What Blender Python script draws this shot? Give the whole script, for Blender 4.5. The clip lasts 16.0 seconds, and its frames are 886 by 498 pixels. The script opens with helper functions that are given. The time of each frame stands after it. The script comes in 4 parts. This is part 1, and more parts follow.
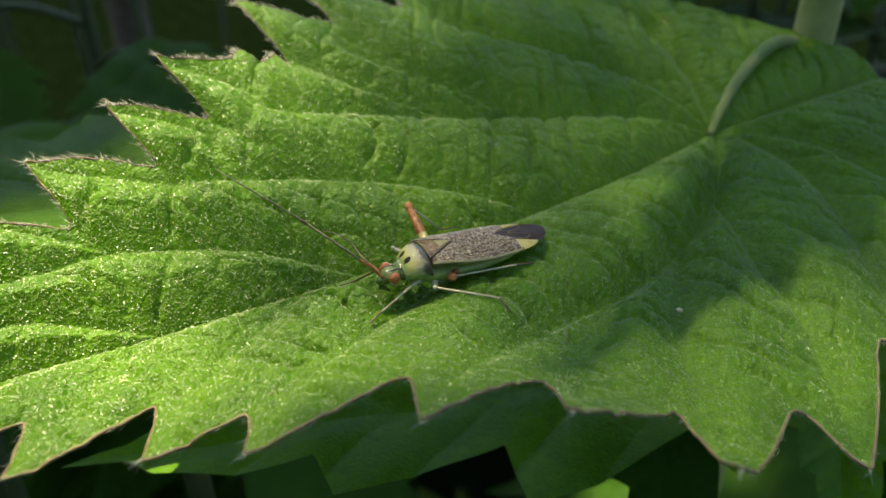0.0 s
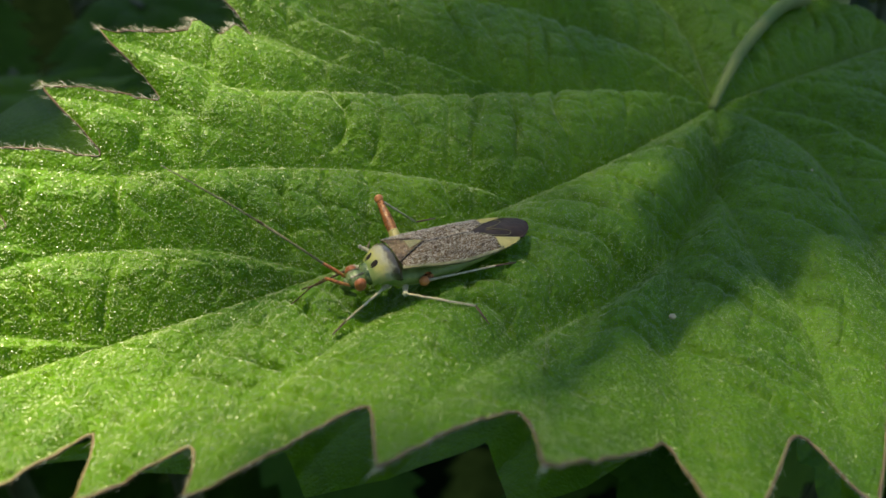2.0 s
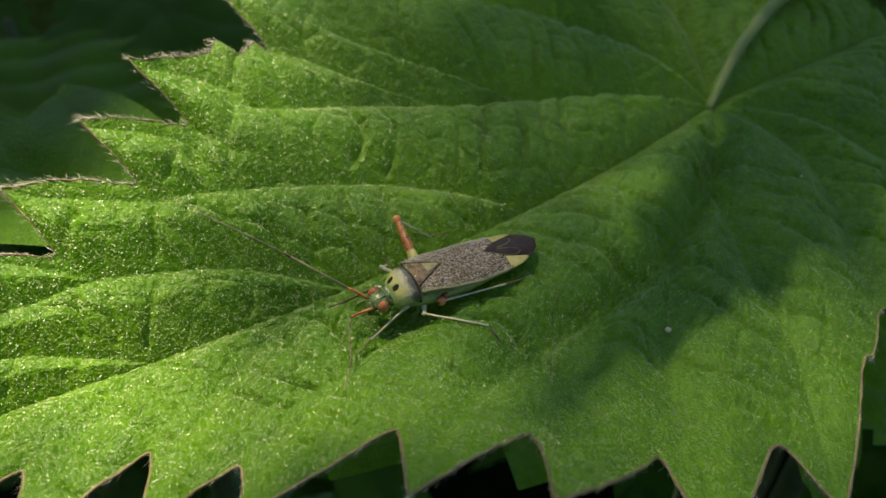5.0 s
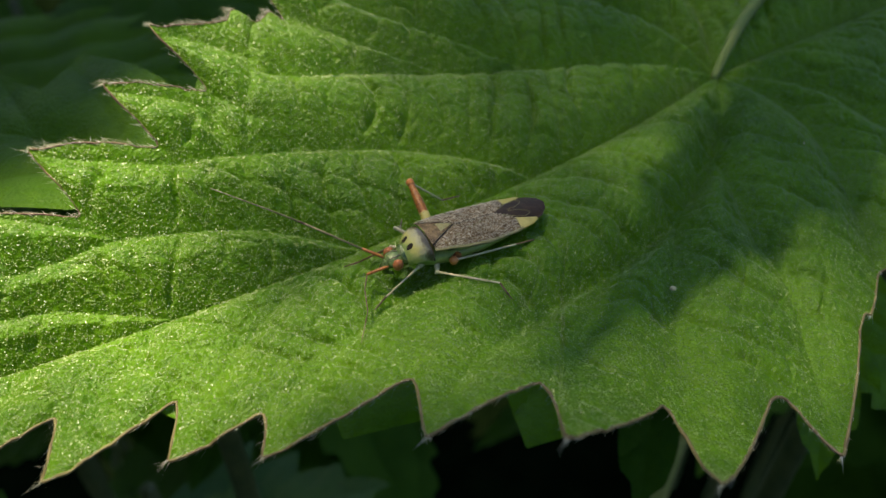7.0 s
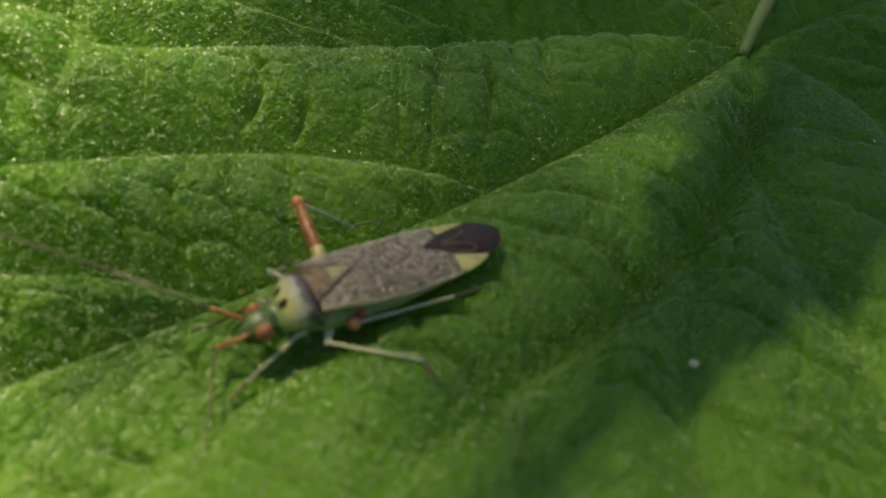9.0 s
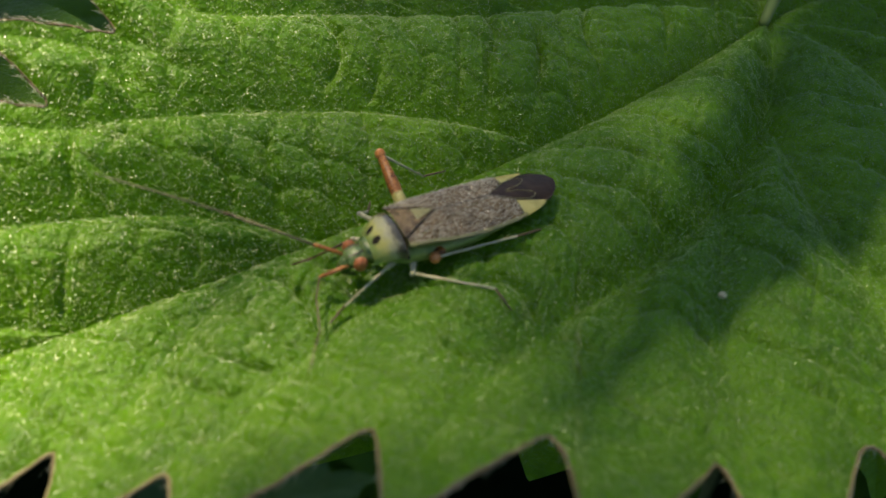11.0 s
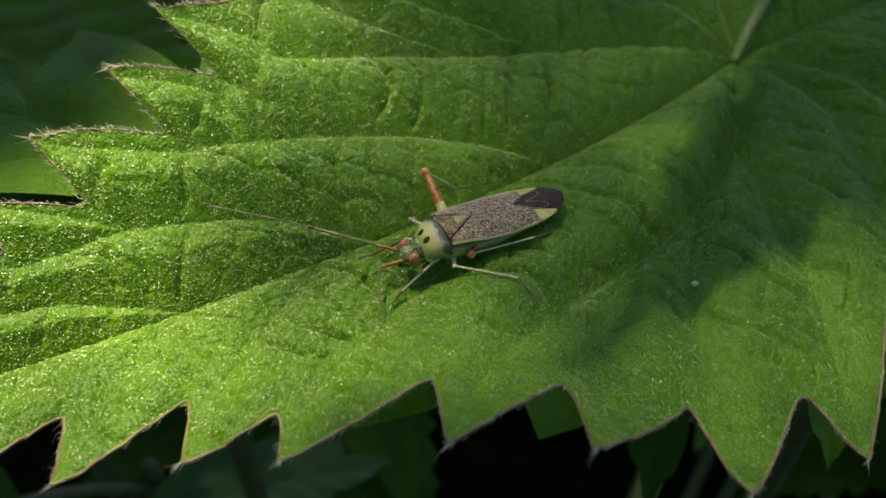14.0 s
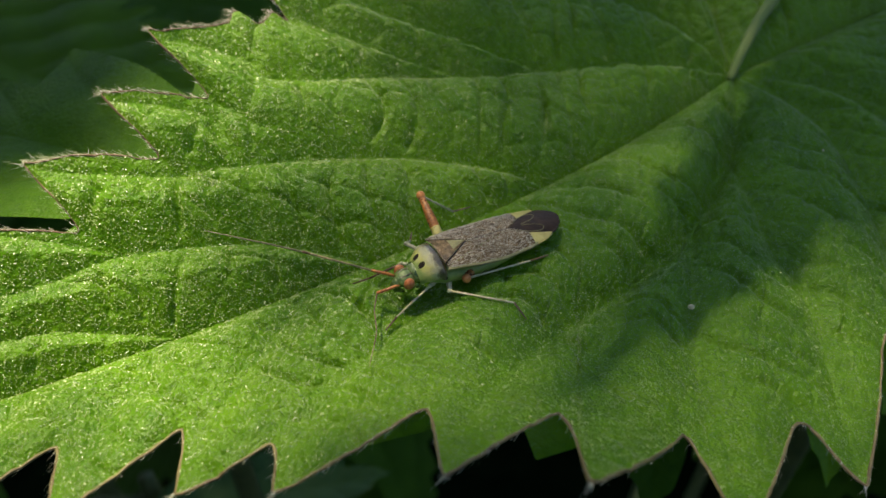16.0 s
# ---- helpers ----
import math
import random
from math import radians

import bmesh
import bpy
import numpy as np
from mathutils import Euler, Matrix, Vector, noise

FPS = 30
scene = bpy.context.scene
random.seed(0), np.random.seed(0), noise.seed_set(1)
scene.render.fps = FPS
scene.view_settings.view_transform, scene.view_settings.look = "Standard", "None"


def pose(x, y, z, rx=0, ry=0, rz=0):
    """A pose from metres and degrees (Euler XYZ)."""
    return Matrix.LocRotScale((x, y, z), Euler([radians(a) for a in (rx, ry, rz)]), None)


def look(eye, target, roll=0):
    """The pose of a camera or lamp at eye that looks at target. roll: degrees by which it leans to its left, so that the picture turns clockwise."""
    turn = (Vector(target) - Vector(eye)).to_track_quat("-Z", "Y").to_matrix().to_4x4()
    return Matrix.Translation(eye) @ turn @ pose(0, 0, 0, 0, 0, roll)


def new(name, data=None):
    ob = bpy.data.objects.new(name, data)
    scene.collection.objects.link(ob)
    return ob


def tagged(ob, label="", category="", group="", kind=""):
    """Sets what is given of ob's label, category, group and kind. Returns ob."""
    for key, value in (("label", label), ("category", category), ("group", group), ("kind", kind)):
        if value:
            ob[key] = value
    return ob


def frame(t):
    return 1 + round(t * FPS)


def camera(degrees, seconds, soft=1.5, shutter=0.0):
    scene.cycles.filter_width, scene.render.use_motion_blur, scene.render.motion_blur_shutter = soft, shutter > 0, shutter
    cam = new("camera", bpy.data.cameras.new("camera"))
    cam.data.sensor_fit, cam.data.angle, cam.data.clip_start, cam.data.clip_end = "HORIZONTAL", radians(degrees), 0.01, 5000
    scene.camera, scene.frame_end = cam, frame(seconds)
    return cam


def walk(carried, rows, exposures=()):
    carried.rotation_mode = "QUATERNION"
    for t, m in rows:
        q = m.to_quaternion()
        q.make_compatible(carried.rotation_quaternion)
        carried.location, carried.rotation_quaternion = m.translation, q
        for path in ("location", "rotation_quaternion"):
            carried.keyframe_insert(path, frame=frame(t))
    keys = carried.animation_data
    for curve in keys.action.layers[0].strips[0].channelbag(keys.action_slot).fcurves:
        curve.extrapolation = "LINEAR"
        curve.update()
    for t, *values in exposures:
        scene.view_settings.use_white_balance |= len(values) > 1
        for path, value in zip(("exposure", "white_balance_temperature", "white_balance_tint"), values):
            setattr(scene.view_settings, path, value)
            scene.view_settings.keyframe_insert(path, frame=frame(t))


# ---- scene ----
# A mirid bug on a stinging-nettle leaf. Builders work in millimetres; LIFT is the leaf's height over the ground.
MM, LIFT = 0.001, 300.0
cam = camera(57.7, 16.0, soft=1.5)
cam.data.dof.use_dof = True
cam.data.dof.focus_distance = 0.0345
cam.data.dof.aperture_fstop = 72.0
ROWS = [
    (0.0, 0.0, 0.0, 20.0, 57.0, 0.0, -0.0),
    (0.5, 0.94, 0.1, 19.42, 56.94, 0.01, 0.01),
    (1.0, 1.11, -0.08, 19.13, 57.1, -0.02, 0.03),
    (1.5, 0.91, 2.06, 20.41, 55.47, -0.04, 0.06),
    (2.0, 1.23, 3.99, 20.24, 52.8, 0.07, 0.16),
    (2.5, 1.03, 5.19, 19.45, 51.71, 0.1, 0.07),
    (3.0, 1.57, 7.29, 19.25, 50.59, 0.08, 0.14),
    (3.5, 1.75, 8.63, 19.7, 49.28, 0.32, -0.19),
    (4.0, 2.28, 8.67, 20.41, 48.04, 0.64, -0.19),
    (4.5, 0.69, 5.0, 25.31, 48.31, 0.62, -0.23),
    (4.7, 0.43, 4.59, 24.92, 48.08, 0.31, -0.37),
    (6.8, 1.19, 3.03, 26.82, 46.47, 0.63, -0.01),
    (7.0, -0.01, 2.87, 25.03, 46.52, 0.39, -0.23),
    (7.5, -0.25, 5.62, 21.82, 46.8, 0.46, -0.36),
    (8.0, 0.07, 8.83, 19.71, 46.64, 0.52, -0.22),
    (8.5, 0.63, 11.37, 16.86, 46.92, 0.67, -0.16),
    (9.0, 3.12, 13.06, 17.46, 46.73, 0.73, -0.14),
    (9.5, 0.55, 11.91, 18.05, 45.79, 0.56, -0.36),
    (9.7, -0.07, 11.16, 17.62, 45.41, 0.51, -0.35),
    (11.8, 1.17, 8.37, 21.04, 43.91, 0.08, 0.08),
    (12.0, 0.27, 7.56, 21.1, 44.13, -0.21, -0.29),
    (12.5, -0.4, 6.57, 20.74, 44.39, -0.16, -0.24),
    (13.0, -2.1, 6.27, 23.98, 44.43, -0.1, -0.3),
    (13.5, -1.15, 5.23, 25.53, 44.23, -0.07, -0.19),
    (14.0, -0.99, 4.36, 25.13, 44.22, -0.17, -0.24),
    (14.5, -1.54, 3.58, 25.17, 44.47, -0.17, -0.28),
    (15.0, -2.17, 3.69, 25.13, 44.51, -0.23, -0.3),
    (15.5, -0.53, 3.97, 26.44, 44.43, -0.03, -0.28),
    (16.0, -0.82, 5.11, 25.68, 44.45, -0.05, -0.46),
]
walk(cam, [(t, pose(x * MM, y * MM, (z + LIFT) * MM, rx, ry, rz)) for t, x, y, z, rx, ry, rz in ROWS],
     [(0, 1.68), (1.5, 1.54), (2.5, 1.44), (4.5, 1.28), (7, 1.26), (8, 1.28), (9, 1.08), (9.7, 1.2), (12, 1.2), (16, 1.28)])

# ---- light ----
SUN = Vector((-0.26, 0.27, 0.93)).normalized()
world = bpy.data.worlds.new("sky")
scene.world = world
world.use_nodes = True
wn = world.node_tree.nodes
sky = wn.new("ShaderNodeTexSky")
sky.sky_type, sky.sun_disc = "NISHITA", False
sky.sun_elevation = math.asin(SUN.z)
sky.sun_rotation = math.atan2(SUN.x, SUN.y)
wn["Background"].inputs[1].default_value = 0.082
world.node_tree.links.new(sky.outputs[0], wn["Background"].inputs[0])
sun = new("sun", bpy.data.lights.new("sun", "SUN"))
sun.data.energy, sun.data.angle, sun.data.color = 5.0, radians(0.53), (1.0, 0.85, 0.55)
sun.matrix_world = look(SUN * 2, (0, 0, 0))


# ---- materials ----
def material(name):
    m = bpy.data.materials.new(name)
    m.use_nodes = True
    return m, m.node_tree.nodes, m.node_tree.links, m.node_tree.nodes["Principled BSDF"]


def ramp(nodes, links, source, stops):
    r = nodes.new("ShaderNodeValToRGB")
    while len(r.color_ramp.elements) < len(stops):
        r.color_ramp.elements.new(0.5)
    for e, (at, col) in zip(r.color_ramp.elements, stops):
        e.position, e.color = at, (*col, 1)
    links.new(source, r.inputs[0])
    return r.outputs[0]


def noise_tex(nodes, links, scale, detail=4.0, rough=0.55):
    tc = nodes.new("ShaderNodeTexCoord")
    n = nodes.new("ShaderNodeTexNoise")
    n.inputs["Scale"].default_value, n.inputs["Detail"].default_value, n.inputs["Roughness"].default_value = scale, detail, rough
    links.new(tc.outputs["Object"], n.inputs["Vector"])
    return n.outputs["Fac"]


def add_bump(nodes, links, bsdf, height, depth, strength=1.0, normal=None):
    b = nodes.new("ShaderNodeBump")
    b.inputs["Distance"].default_value, b.inputs["Strength"].default_value = depth, strength
    links.new(height, b.inputs["Height"])
    if normal:
        links.new(normal, b.inputs["Normal"])
    links.new(b.outputs[0], bsdf.inputs["Normal"])
    return b.outputs[0]


def leaf_material(name, dark, light, through_light, share, gloss=0.34):
    m, n, l, b = material(name)
    big = noise_tex(n, l, 140, 3)
    fine = noise_tex(n, l, 1500, 5, 0.65)
    mix = n.new("ShaderNodeMix")
    mix.data_type = "FLOAT"
    mix.inputs[0].default_value = 0.45
    l.new(big, mix.inputs[2])
    l.new(fine, mix.inputs[3])
    col = ramp(n, l, mix.outputs[0], [(0.33, dark), (0.68, light)])
    l.new(col, b.inputs["Base Color"])
    b.inputs["Roughness"].default_value = 0.42
    b.inputs["Specular IOR Level"].default_value = gloss
    tc = n.new("ShaderNodeTexCoord")
    height = None
    for scale, weight in ((4200, 0.50), (9500, 0.34)):
        cells = n.new("ShaderNodeTexVoronoi")
        cells.feature, cells.inputs["Scale"].default_value = "SMOOTH_F1", scale
        cells.inputs["Smoothness"].default_value = 0.6
        l.new(tc.outputs["Object"], cells.inputs["Vector"])
        add = n.new("ShaderNodeMath")
        add.operation, add.inputs[1].default_value = "MULTIPLY_ADD", -weight
        l.new(cells.outputs["Distance"], add.inputs[0])
        if height:
            l.new(height, add.inputs[2])
        else:
            add.inputs[2].default_value = 1.0
        height = add.outputs[0]
    first = add_bump(n, l, b, height, 0.00013, 0.95)
    second = add_bump(n, l, b, noise_tex(n, l, 9000, 3), 0.00003, 0.7, first)
    tr = n.new("ShaderNodeBsdfTranslucent")
    tint = ramp(n, l, mix.outputs[0], [(0.33, tuple(0.7 * c for c in through_light)), (0.68, through_light)])
    l.new(tint, tr.inputs["Color"])
    l.new(second, tr.inputs["Normal"])
    ms = n.new("ShaderNodeMixShader")
    ms.inputs[0].default_value = share
    l.new(b.outputs[0], ms.inputs[1])
    l.new(tr.outputs[0], ms.inputs[2])
    l.new(ms.outputs[0], n["Material Output"].inputs[0])
    return m


def plain_material(name, dark, light, rough=0.5, scale=2500, bump=0.00003, spec=0.5, metal=0.0, sheen=0.0, subsurface=0.0):
    m, n, l, b = material(name)
    f = noise_tex(n, l, scale, 4)
    l.new(ramp(n, l, f, [(0.3, dark), (0.7, light)]), b.inputs["Base Color"])
    b.inputs["Roughness"].default_value = rough
    b.inputs["Specular IOR Level"].default_value = spec
    b.inputs["Metallic"].default_value = metal
    b.inputs["Coat Weight"].default_value = sheen
    b.inputs["Coat Roughness"].default_value = 0.25
    add_bump(n, l, b, noise_tex(n, l, scale * 2, 3), bump, 0.8)
    return m


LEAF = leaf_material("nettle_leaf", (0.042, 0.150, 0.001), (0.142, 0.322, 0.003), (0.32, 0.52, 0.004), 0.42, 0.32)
# nettle leaf again, with deep shade put into its darker colours
FOLIAGE = leaf_material("shade_toned_leaf", (0.022, 0.066, 0.006), (0.046, 0.110, 0.011), (0.09, 0.19, 0.010), 0.28, 0.05)
# between the two above: half shade is carried by the colour itself
MID_LEAF = leaf_material("half_shade_toned_leaf", (0.034, 0.100, 0.003), (0.080, 0.185, 0.006), (0.16, 0.29, 0.006), 0.3, 0.10)
# greyed copy of the leaf: sky reflection and shade are in the colour
GREY_LEAF = leaf_material("sky_greyed_leaf", (0.030, 0.085, 0.022), (0.055, 0.125, 0.035), (0.08, 0.14, 0.04), 0.15, 0.2)
PALE_RIM = plain_material("pale_leaf_rim", (0.10, 0.07, 0.03), (0.20, 0.17, 0.06), 0.5, 900)
RIM = plain_material("leaf_rim", (0.07, 0.035, 0.018), (0.18, 0.12, 0.05), 0.5, 1200)
VEIN = plain_material("leaf_vein", (0.06, 0.16, 0.008), (0.11, 0.25, 0.015), 0.45, 900)
STEM = plain_material("green_stem", (0.22, 0.27, 0.08), (0.38, 0.40, 0.15), 0.5, 500)
# darker copy of the green stem; shade on stems and stalks is in its colour
DIM_STEM = plain_material("shade_toned_stem", (0.030, 0.050, 0.015), (0.07, 0.09, 0.03), 0.6, 500)
BARK = plain_material("bark", (0.06, 0.045, 0.03), (0.14, 0.11, 0.08), 0.8, 300, 0.0003)
PETIOLE = plain_material("leaf_petiole", (0.10, 0.17, 0.04), (0.18, 0.22, 0.07), 0.6, 400, 0.00003, 0.15)
HAIR = plain_material("plant_hair", (0.66, 0.68, 0.50), (0.85, 0.85, 0.72), 0.22, 3000, 0.0, 0.8)
GLAND = plain_material("gland_tip", (0.12, 0.23, 0.015), (0.26, 0.37, 0.05), 0.39, 3000, 0.0, 1.0)
# greenish black instead of a soil tone: deep shade is painted into the ground
SHADE_BLACK_SOIL = plain_material("soil", (0.001, 0.0025, 0.0008), (0.003, 0.006, 0.002), 1.0, 60, 0.004, 0.0)
GRIT = plain_material("pale_grit", (0.46, 0.38, 0.18), (0.70, 0.60, 0.33), 0.6, 4000)
CORIUM = plain_material("wing_corium", (0.075, 0.050, 0.022), (0.24, 0.165, 0.080), 0.2, 4200, 0.00022, 0.55)
CLAVUS = plain_material("wing_clavus", (0.080, 0.053, 0.025), (0.25, 0.172, 0.088), 0.17, 4200, 0.00022, 0.55)
MEMBRANE = plain_material("wing_membrane", (0.016, 0.009, 0.004), (0.046, 0.026, 0.012), 0.36, 2500, 0.00002, 0.18)
CUNEUS = plain_material("wing_cuneus", (0.36, 0.31, 0.08), (0.50, 0.44, 0.14), 0.3, 3000, 0.00002)
OCHRE = plain_material("ochre_shell", (0.14, 0.13, 0.05), (0.30, 0.27, 0.10), 0.3, 6000, 0.00006)
COSTA = plain_material("wing_edge", (0.20, 0.20, 0.07), (0.34, 0.30, 0.13), 0.4, 3000, 0.00002)
DOWN = plain_material("silver_down", (0.36, 0.30, 0.20), (0.60, 0.52, 0.38), 0.3, 3000, 0.0, 1.0)
DARK_SHELL = plain_material("dark_shell", (0.060, 0.050, 0.028), (0.17, 0.145, 0.085), 0.28, 2500, 0.00006, 0.6)
SPOT = plain_material("black_spot", (0.008, 0.006, 0.004), (0.02, 0.014, 0.008), 0.6, 3000, 0.0, 0.2)
GREEN_SHELL = plain_material("green_shell", (0.022, 0.055, 0.015), (0.15, 0.21, 0.055), 0.25, 3500, 0.00008, 0.6, 0.0, 0.1)
BELLY = plain_material("green_belly", (0.17, 0.26, 0.05), (0.32, 0.38, 0.10), 0.4, 1800, 0.00002)
EYE = plain_material("compound_eye", (0.26, 0.075, 0.025), (0.42, 0.15, 0.05), 0.3, 9000, 0.00002, 0.5)
ORANGE = plain_material("orange_leg", (0.14, 0.035, 0.010), (0.50, 0.20, 0.04), 0.35, 9000, 0.00002)
KNEE = plain_material("orange_knee", (0.42, 0.13, 0.03), (0.68, 0.28, 0.08), 0.35, 6000, 0.00002)
PALE_LEG = plain_material("pale_leg", (0.34, 0.32, 0.17), (0.56, 0.52, 0.34), 0.35, 5000, 0.00002)
SHIELD, sn, sl, sb = material("pronotum_shades")
sb.inputs["Roughness"].default_value = 0.13
sb.inputs["Coat Weight"].default_value = 0.4
stc, sxyz, smix = sn.new("ShaderNodeTexCoord"), sn.new("ShaderNodeSeparateXYZ"), sn.new("ShaderNodeMath")
sl.new(stc.outputs["Object"], sxyz.inputs[0])
smix.operation, smix.inputs[1].default_value = "MULTIPLY_ADD", 0.0005
sl.new(noise_tex(sn, sl, 3000, 3), smix.inputs[0])
sl.new(sxyz.outputs[0], smix.inputs[2])
sfit = sn.new("ShaderNodeMapRange")
sfit.inputs[1].default_value, sfit.inputs[2].default_value = 0.00262, 0.00380
sl.new(smix.outputs[0], sfit.inputs[0])
sl.new(ramp(sn, sl, sfit.outputs[0], [(0.0, (0.030, 0.027, 0.020)), (0.26, (0.09, 0.08, 0.05)), (0.42, (0.34, 0.33, 0.20)), (0.64, (0.42, 0.40, 0.13)), (0.88, (0.20, 0.27, 0.07))]), sb.inputs["Base Color"])
add_bump(sn, sl, sb, noise_tex(sn, sl, 6000, 3), 0.00004, 0.8)
BROWN = plain_material("brown_joint", (0.060, 0.035, 0.012), (0.14, 0.085, 0.03), 0.4, 5000, 0.0)
ANTENNA = plain_material("antenna_shaft", (0.11, 0.10, 0.035), (0.24, 0.21, 0.085), 0.4, 4000, 0.0)


# ---- mesh helpers, all in millimetres ----
def mesh_of(name, verts, faces, mat, smooth=True):
    me = bpy.data.meshes.new(name)
    me.from_pydata((np.asarray(verts, float) * MM).tolist(), [], [list(map(int, f)) for f in faces])
    me.materials.append(mat)
    if smooth:
        me.shade_smooth()
    return me


def part(name, data, parent=None, label="", kind=""):
    """Links (verts, faces, material) or a ready mesh as one object under its parent."""
    me = data if isinstance(data, bpy.types.Mesh) else mesh_of(name, *data)
    ob = new(name, me)
    ob.parent = parent
    return tagged(ob, label, kind=kind)


def grid_faces(rows, cols, wrap=False):
    i, j = np.meshgrid(np.arange(rows - 1), np.arange(cols if wrap else cols - 1), indexing="ij")
    a, b = i * cols + j, i * cols + (j + 1) % cols
    return np.stack([a, b, b + cols, a + cols], -1).reshape(-1, 4)


def tube(points, radii, sides=8, flat=1.0):
    """A closed tube along a line of points, with rounded ends."""
    pts = [Vector(p) for p in points]
    radii = list(radii) if hasattr(radii, "__len__") else [radii] * len(pts)
    first, last = (pts[1] - pts[0]).normalized(), (pts[-1] - pts[-2]).normalized()
    pts = [pts[0] - first * radii[0] * 0.6] + pts + [pts[-1] + last * radii[-1] * 0.6]
    radii = [radii[0] * 0.35] + radii + [radii[-1] * 0.35]
    verts, up = [], Vector((0.13, 0.21, 1))
    for k, p in enumerate(pts):
        way = (pts[min(k + 1, len(pts) - 1)] - pts[max(k - 1, 0)]).normalized()
        side = way.cross(up).normalized()
        top = side.cross(way)
        for a in range(sides):
            c, s = math.cos(2 * math.pi * a / sides), math.sin(2 * math.pi * a / sides)
            verts.append(p + (side * c + top * s * flat) * radii[k])
    faces = [tuple(f) for f in grid_faces(len(pts), sides, True)]
    n = len(verts)
    faces += [tuple(range(sides))[::-1], tuple(range(n - sides, n))]
    return verts, faces


def curve_through(points, steps=8):
    """Catmull-Rom points through the given ones."""
    p = [np.array(q, float) for q in points]
    p = [2 * p[0] - p[1]] + p + [2 * p[-1] - p[-2]]
    out = []
    for a, b, c, d in zip(p, p[1:], p[2:], p[3:]):
        for t in np.arange(steps) / steps:
            out.append(0.5 * (2 * b + (c - a) * t + (2 * a - 5 * b + 4 * c - d) * t * t + (3 * b - a - 3 * c + d) * t ** 3))
    out.append(p[-2])
    return np.array(out)


def ball(centre, size, u=14, v=9):
    verts, faces = [], []
    for i in range(1, v):
        a = math.pi * i / v
        for j in range(u):
            b = 2 * math.pi * j / u
            verts.append((centre[0] + size[0] * math.sin(a) * math.cos(b), centre[1] + size[1] * math.sin(a) * math.sin(b), centre[2] + size[2] * math.cos(a)))
    faces = [tuple(f) for f in grid_faces(v - 1, u, True)]
    verts += [(centre[0], centre[1], centre[2] + size[2]), (centre[0], centre[1], centre[2] - size[2])]
    n = len(verts)
    faces += [(j, n - 2, (j + 1) % u) for j in range(u)] + [((v - 2) * u + j, (v - 2) * u + (j + 1) % u, n - 1) for j in range(u)]
    return verts, faces


def spikes(bases, tips, radius):
    """Slender three-sided hairs from base points to tip points, all in one mesh."""
    bases, tips = np.asarray(bases, float), np.asarray(tips, float)
    n = len(bases)
    way = tips - bases
    ref = np.where(np.abs(way[:, 2:3]) > 0.8 * np.linalg.norm(way, axis=1)[:, None], [[1.0, 0, 0]], [[0, 0, 1.0]])
    a = np.cross(way, ref)
    a /= np.linalg.norm(a, axis=1)[:, None] + 1e-9
    b = np.cross(way, a)
    b /= np.linalg.norm(b, axis=1)[:, None] + 1e-9
    rad = np.broadcast_to(radius, (n,))[:, None]
    ring = [bases + rad * (a * math.cos(q) + b * math.sin(q)) for q in (0, 2.094, 4.189)]
    verts = np.stack([*ring, tips], 1).reshape(-1, 3)
    k = np.arange(n)[:, None] * 4
    faces = np.concatenate([k + [0, 1, 3], k + [1, 2, 3], k + [2, 0, 3]])
    return verts, faces


def specks(centres, sizes, rng):
    """Small four-sided grains, each turned its own way."""
    n = len(centres)
    q = np.linalg.qr(rng.normal(0, 1, (n, 3, 3)))[0]
    form = np.array([(1, 1, 1), (1, -1, -1), (-1, 1, -1), (-1, -1, 1)]) * 0.75
    verts = (centres[:, None, :] + (form @ q) * np.asarray(sizes)[:, None, None]).reshape(-1, 3)
    tris = np.array([(0, 1, 2), (0, 3, 1), (0, 2, 3), (1, 3, 2)])
    faces = (np.arange(n)[:, None, None] * 4 + tris[None]).reshape(-1, 3)
    return verts, faces


def scales(centres, sizes, rng, spread=0.33, lean=(0.0, -0.22, 1.0)):
    """Small flat-topped grains whose tops face up, each with a tilt of its own."""
    n = len(centres)
    up = np.array(lean) + rng.normal(0, spread, (n, 3))
    up /= np.linalg.norm(up, axis=1)[:, None]
    a = np.cross(up, rng.normal(0, 1, (n, 3)))
    a /= np.linalg.norm(a, axis=1)[:, None]
    b = np.cross(up, a)
    r = np.asarray(sizes)[:, None]
    ring = [centres + r * (a * math.cos(q) + b * math.sin(q) + up * 0.4) for q in (0, 2.094, 4.189)]
    verts = np.stack([*ring, centres - up * r], 1).reshape(-1, 3)
    tris = np.array([(0, 1, 2), (0, 3, 1), (1, 3, 2), (2, 3, 0)])
    return verts, (np.arange(n)[:, None, None] * 4 + tris[None]).reshape(-1, 3)


def smoothstep(a, b, x):
    t = np.clip((x - a) / (b - a), 0, 1)
    return t * t * (3 - 2 * t)


# ---- ground ----
def build_ground():
    n = 60
    g = np.linspace(-1, 1, n)
    g = np.sign(g) * np.abs(g) ** 3
    x, y = np.meshgrid(g * 60000, g * 60000, indexing="ij")
    z = np.array([noise.noise(Vector((a * 0.02, b * 0.02, 0))) * 9 for a, b in zip(x.ravel(), y.ravel())])
    z *= np.exp(-np.hypot(x, y).ravel() / 4000)
    ob = part("ground", (np.stack([x.ravel(), y.ravel(), z], -1), grid_faces(n, n), SHADE_BLACK_SOIL))
    tagged(ob, "soil under the nettles, painted greenish black for deep shade", "ground", kind="structure")


build_ground()

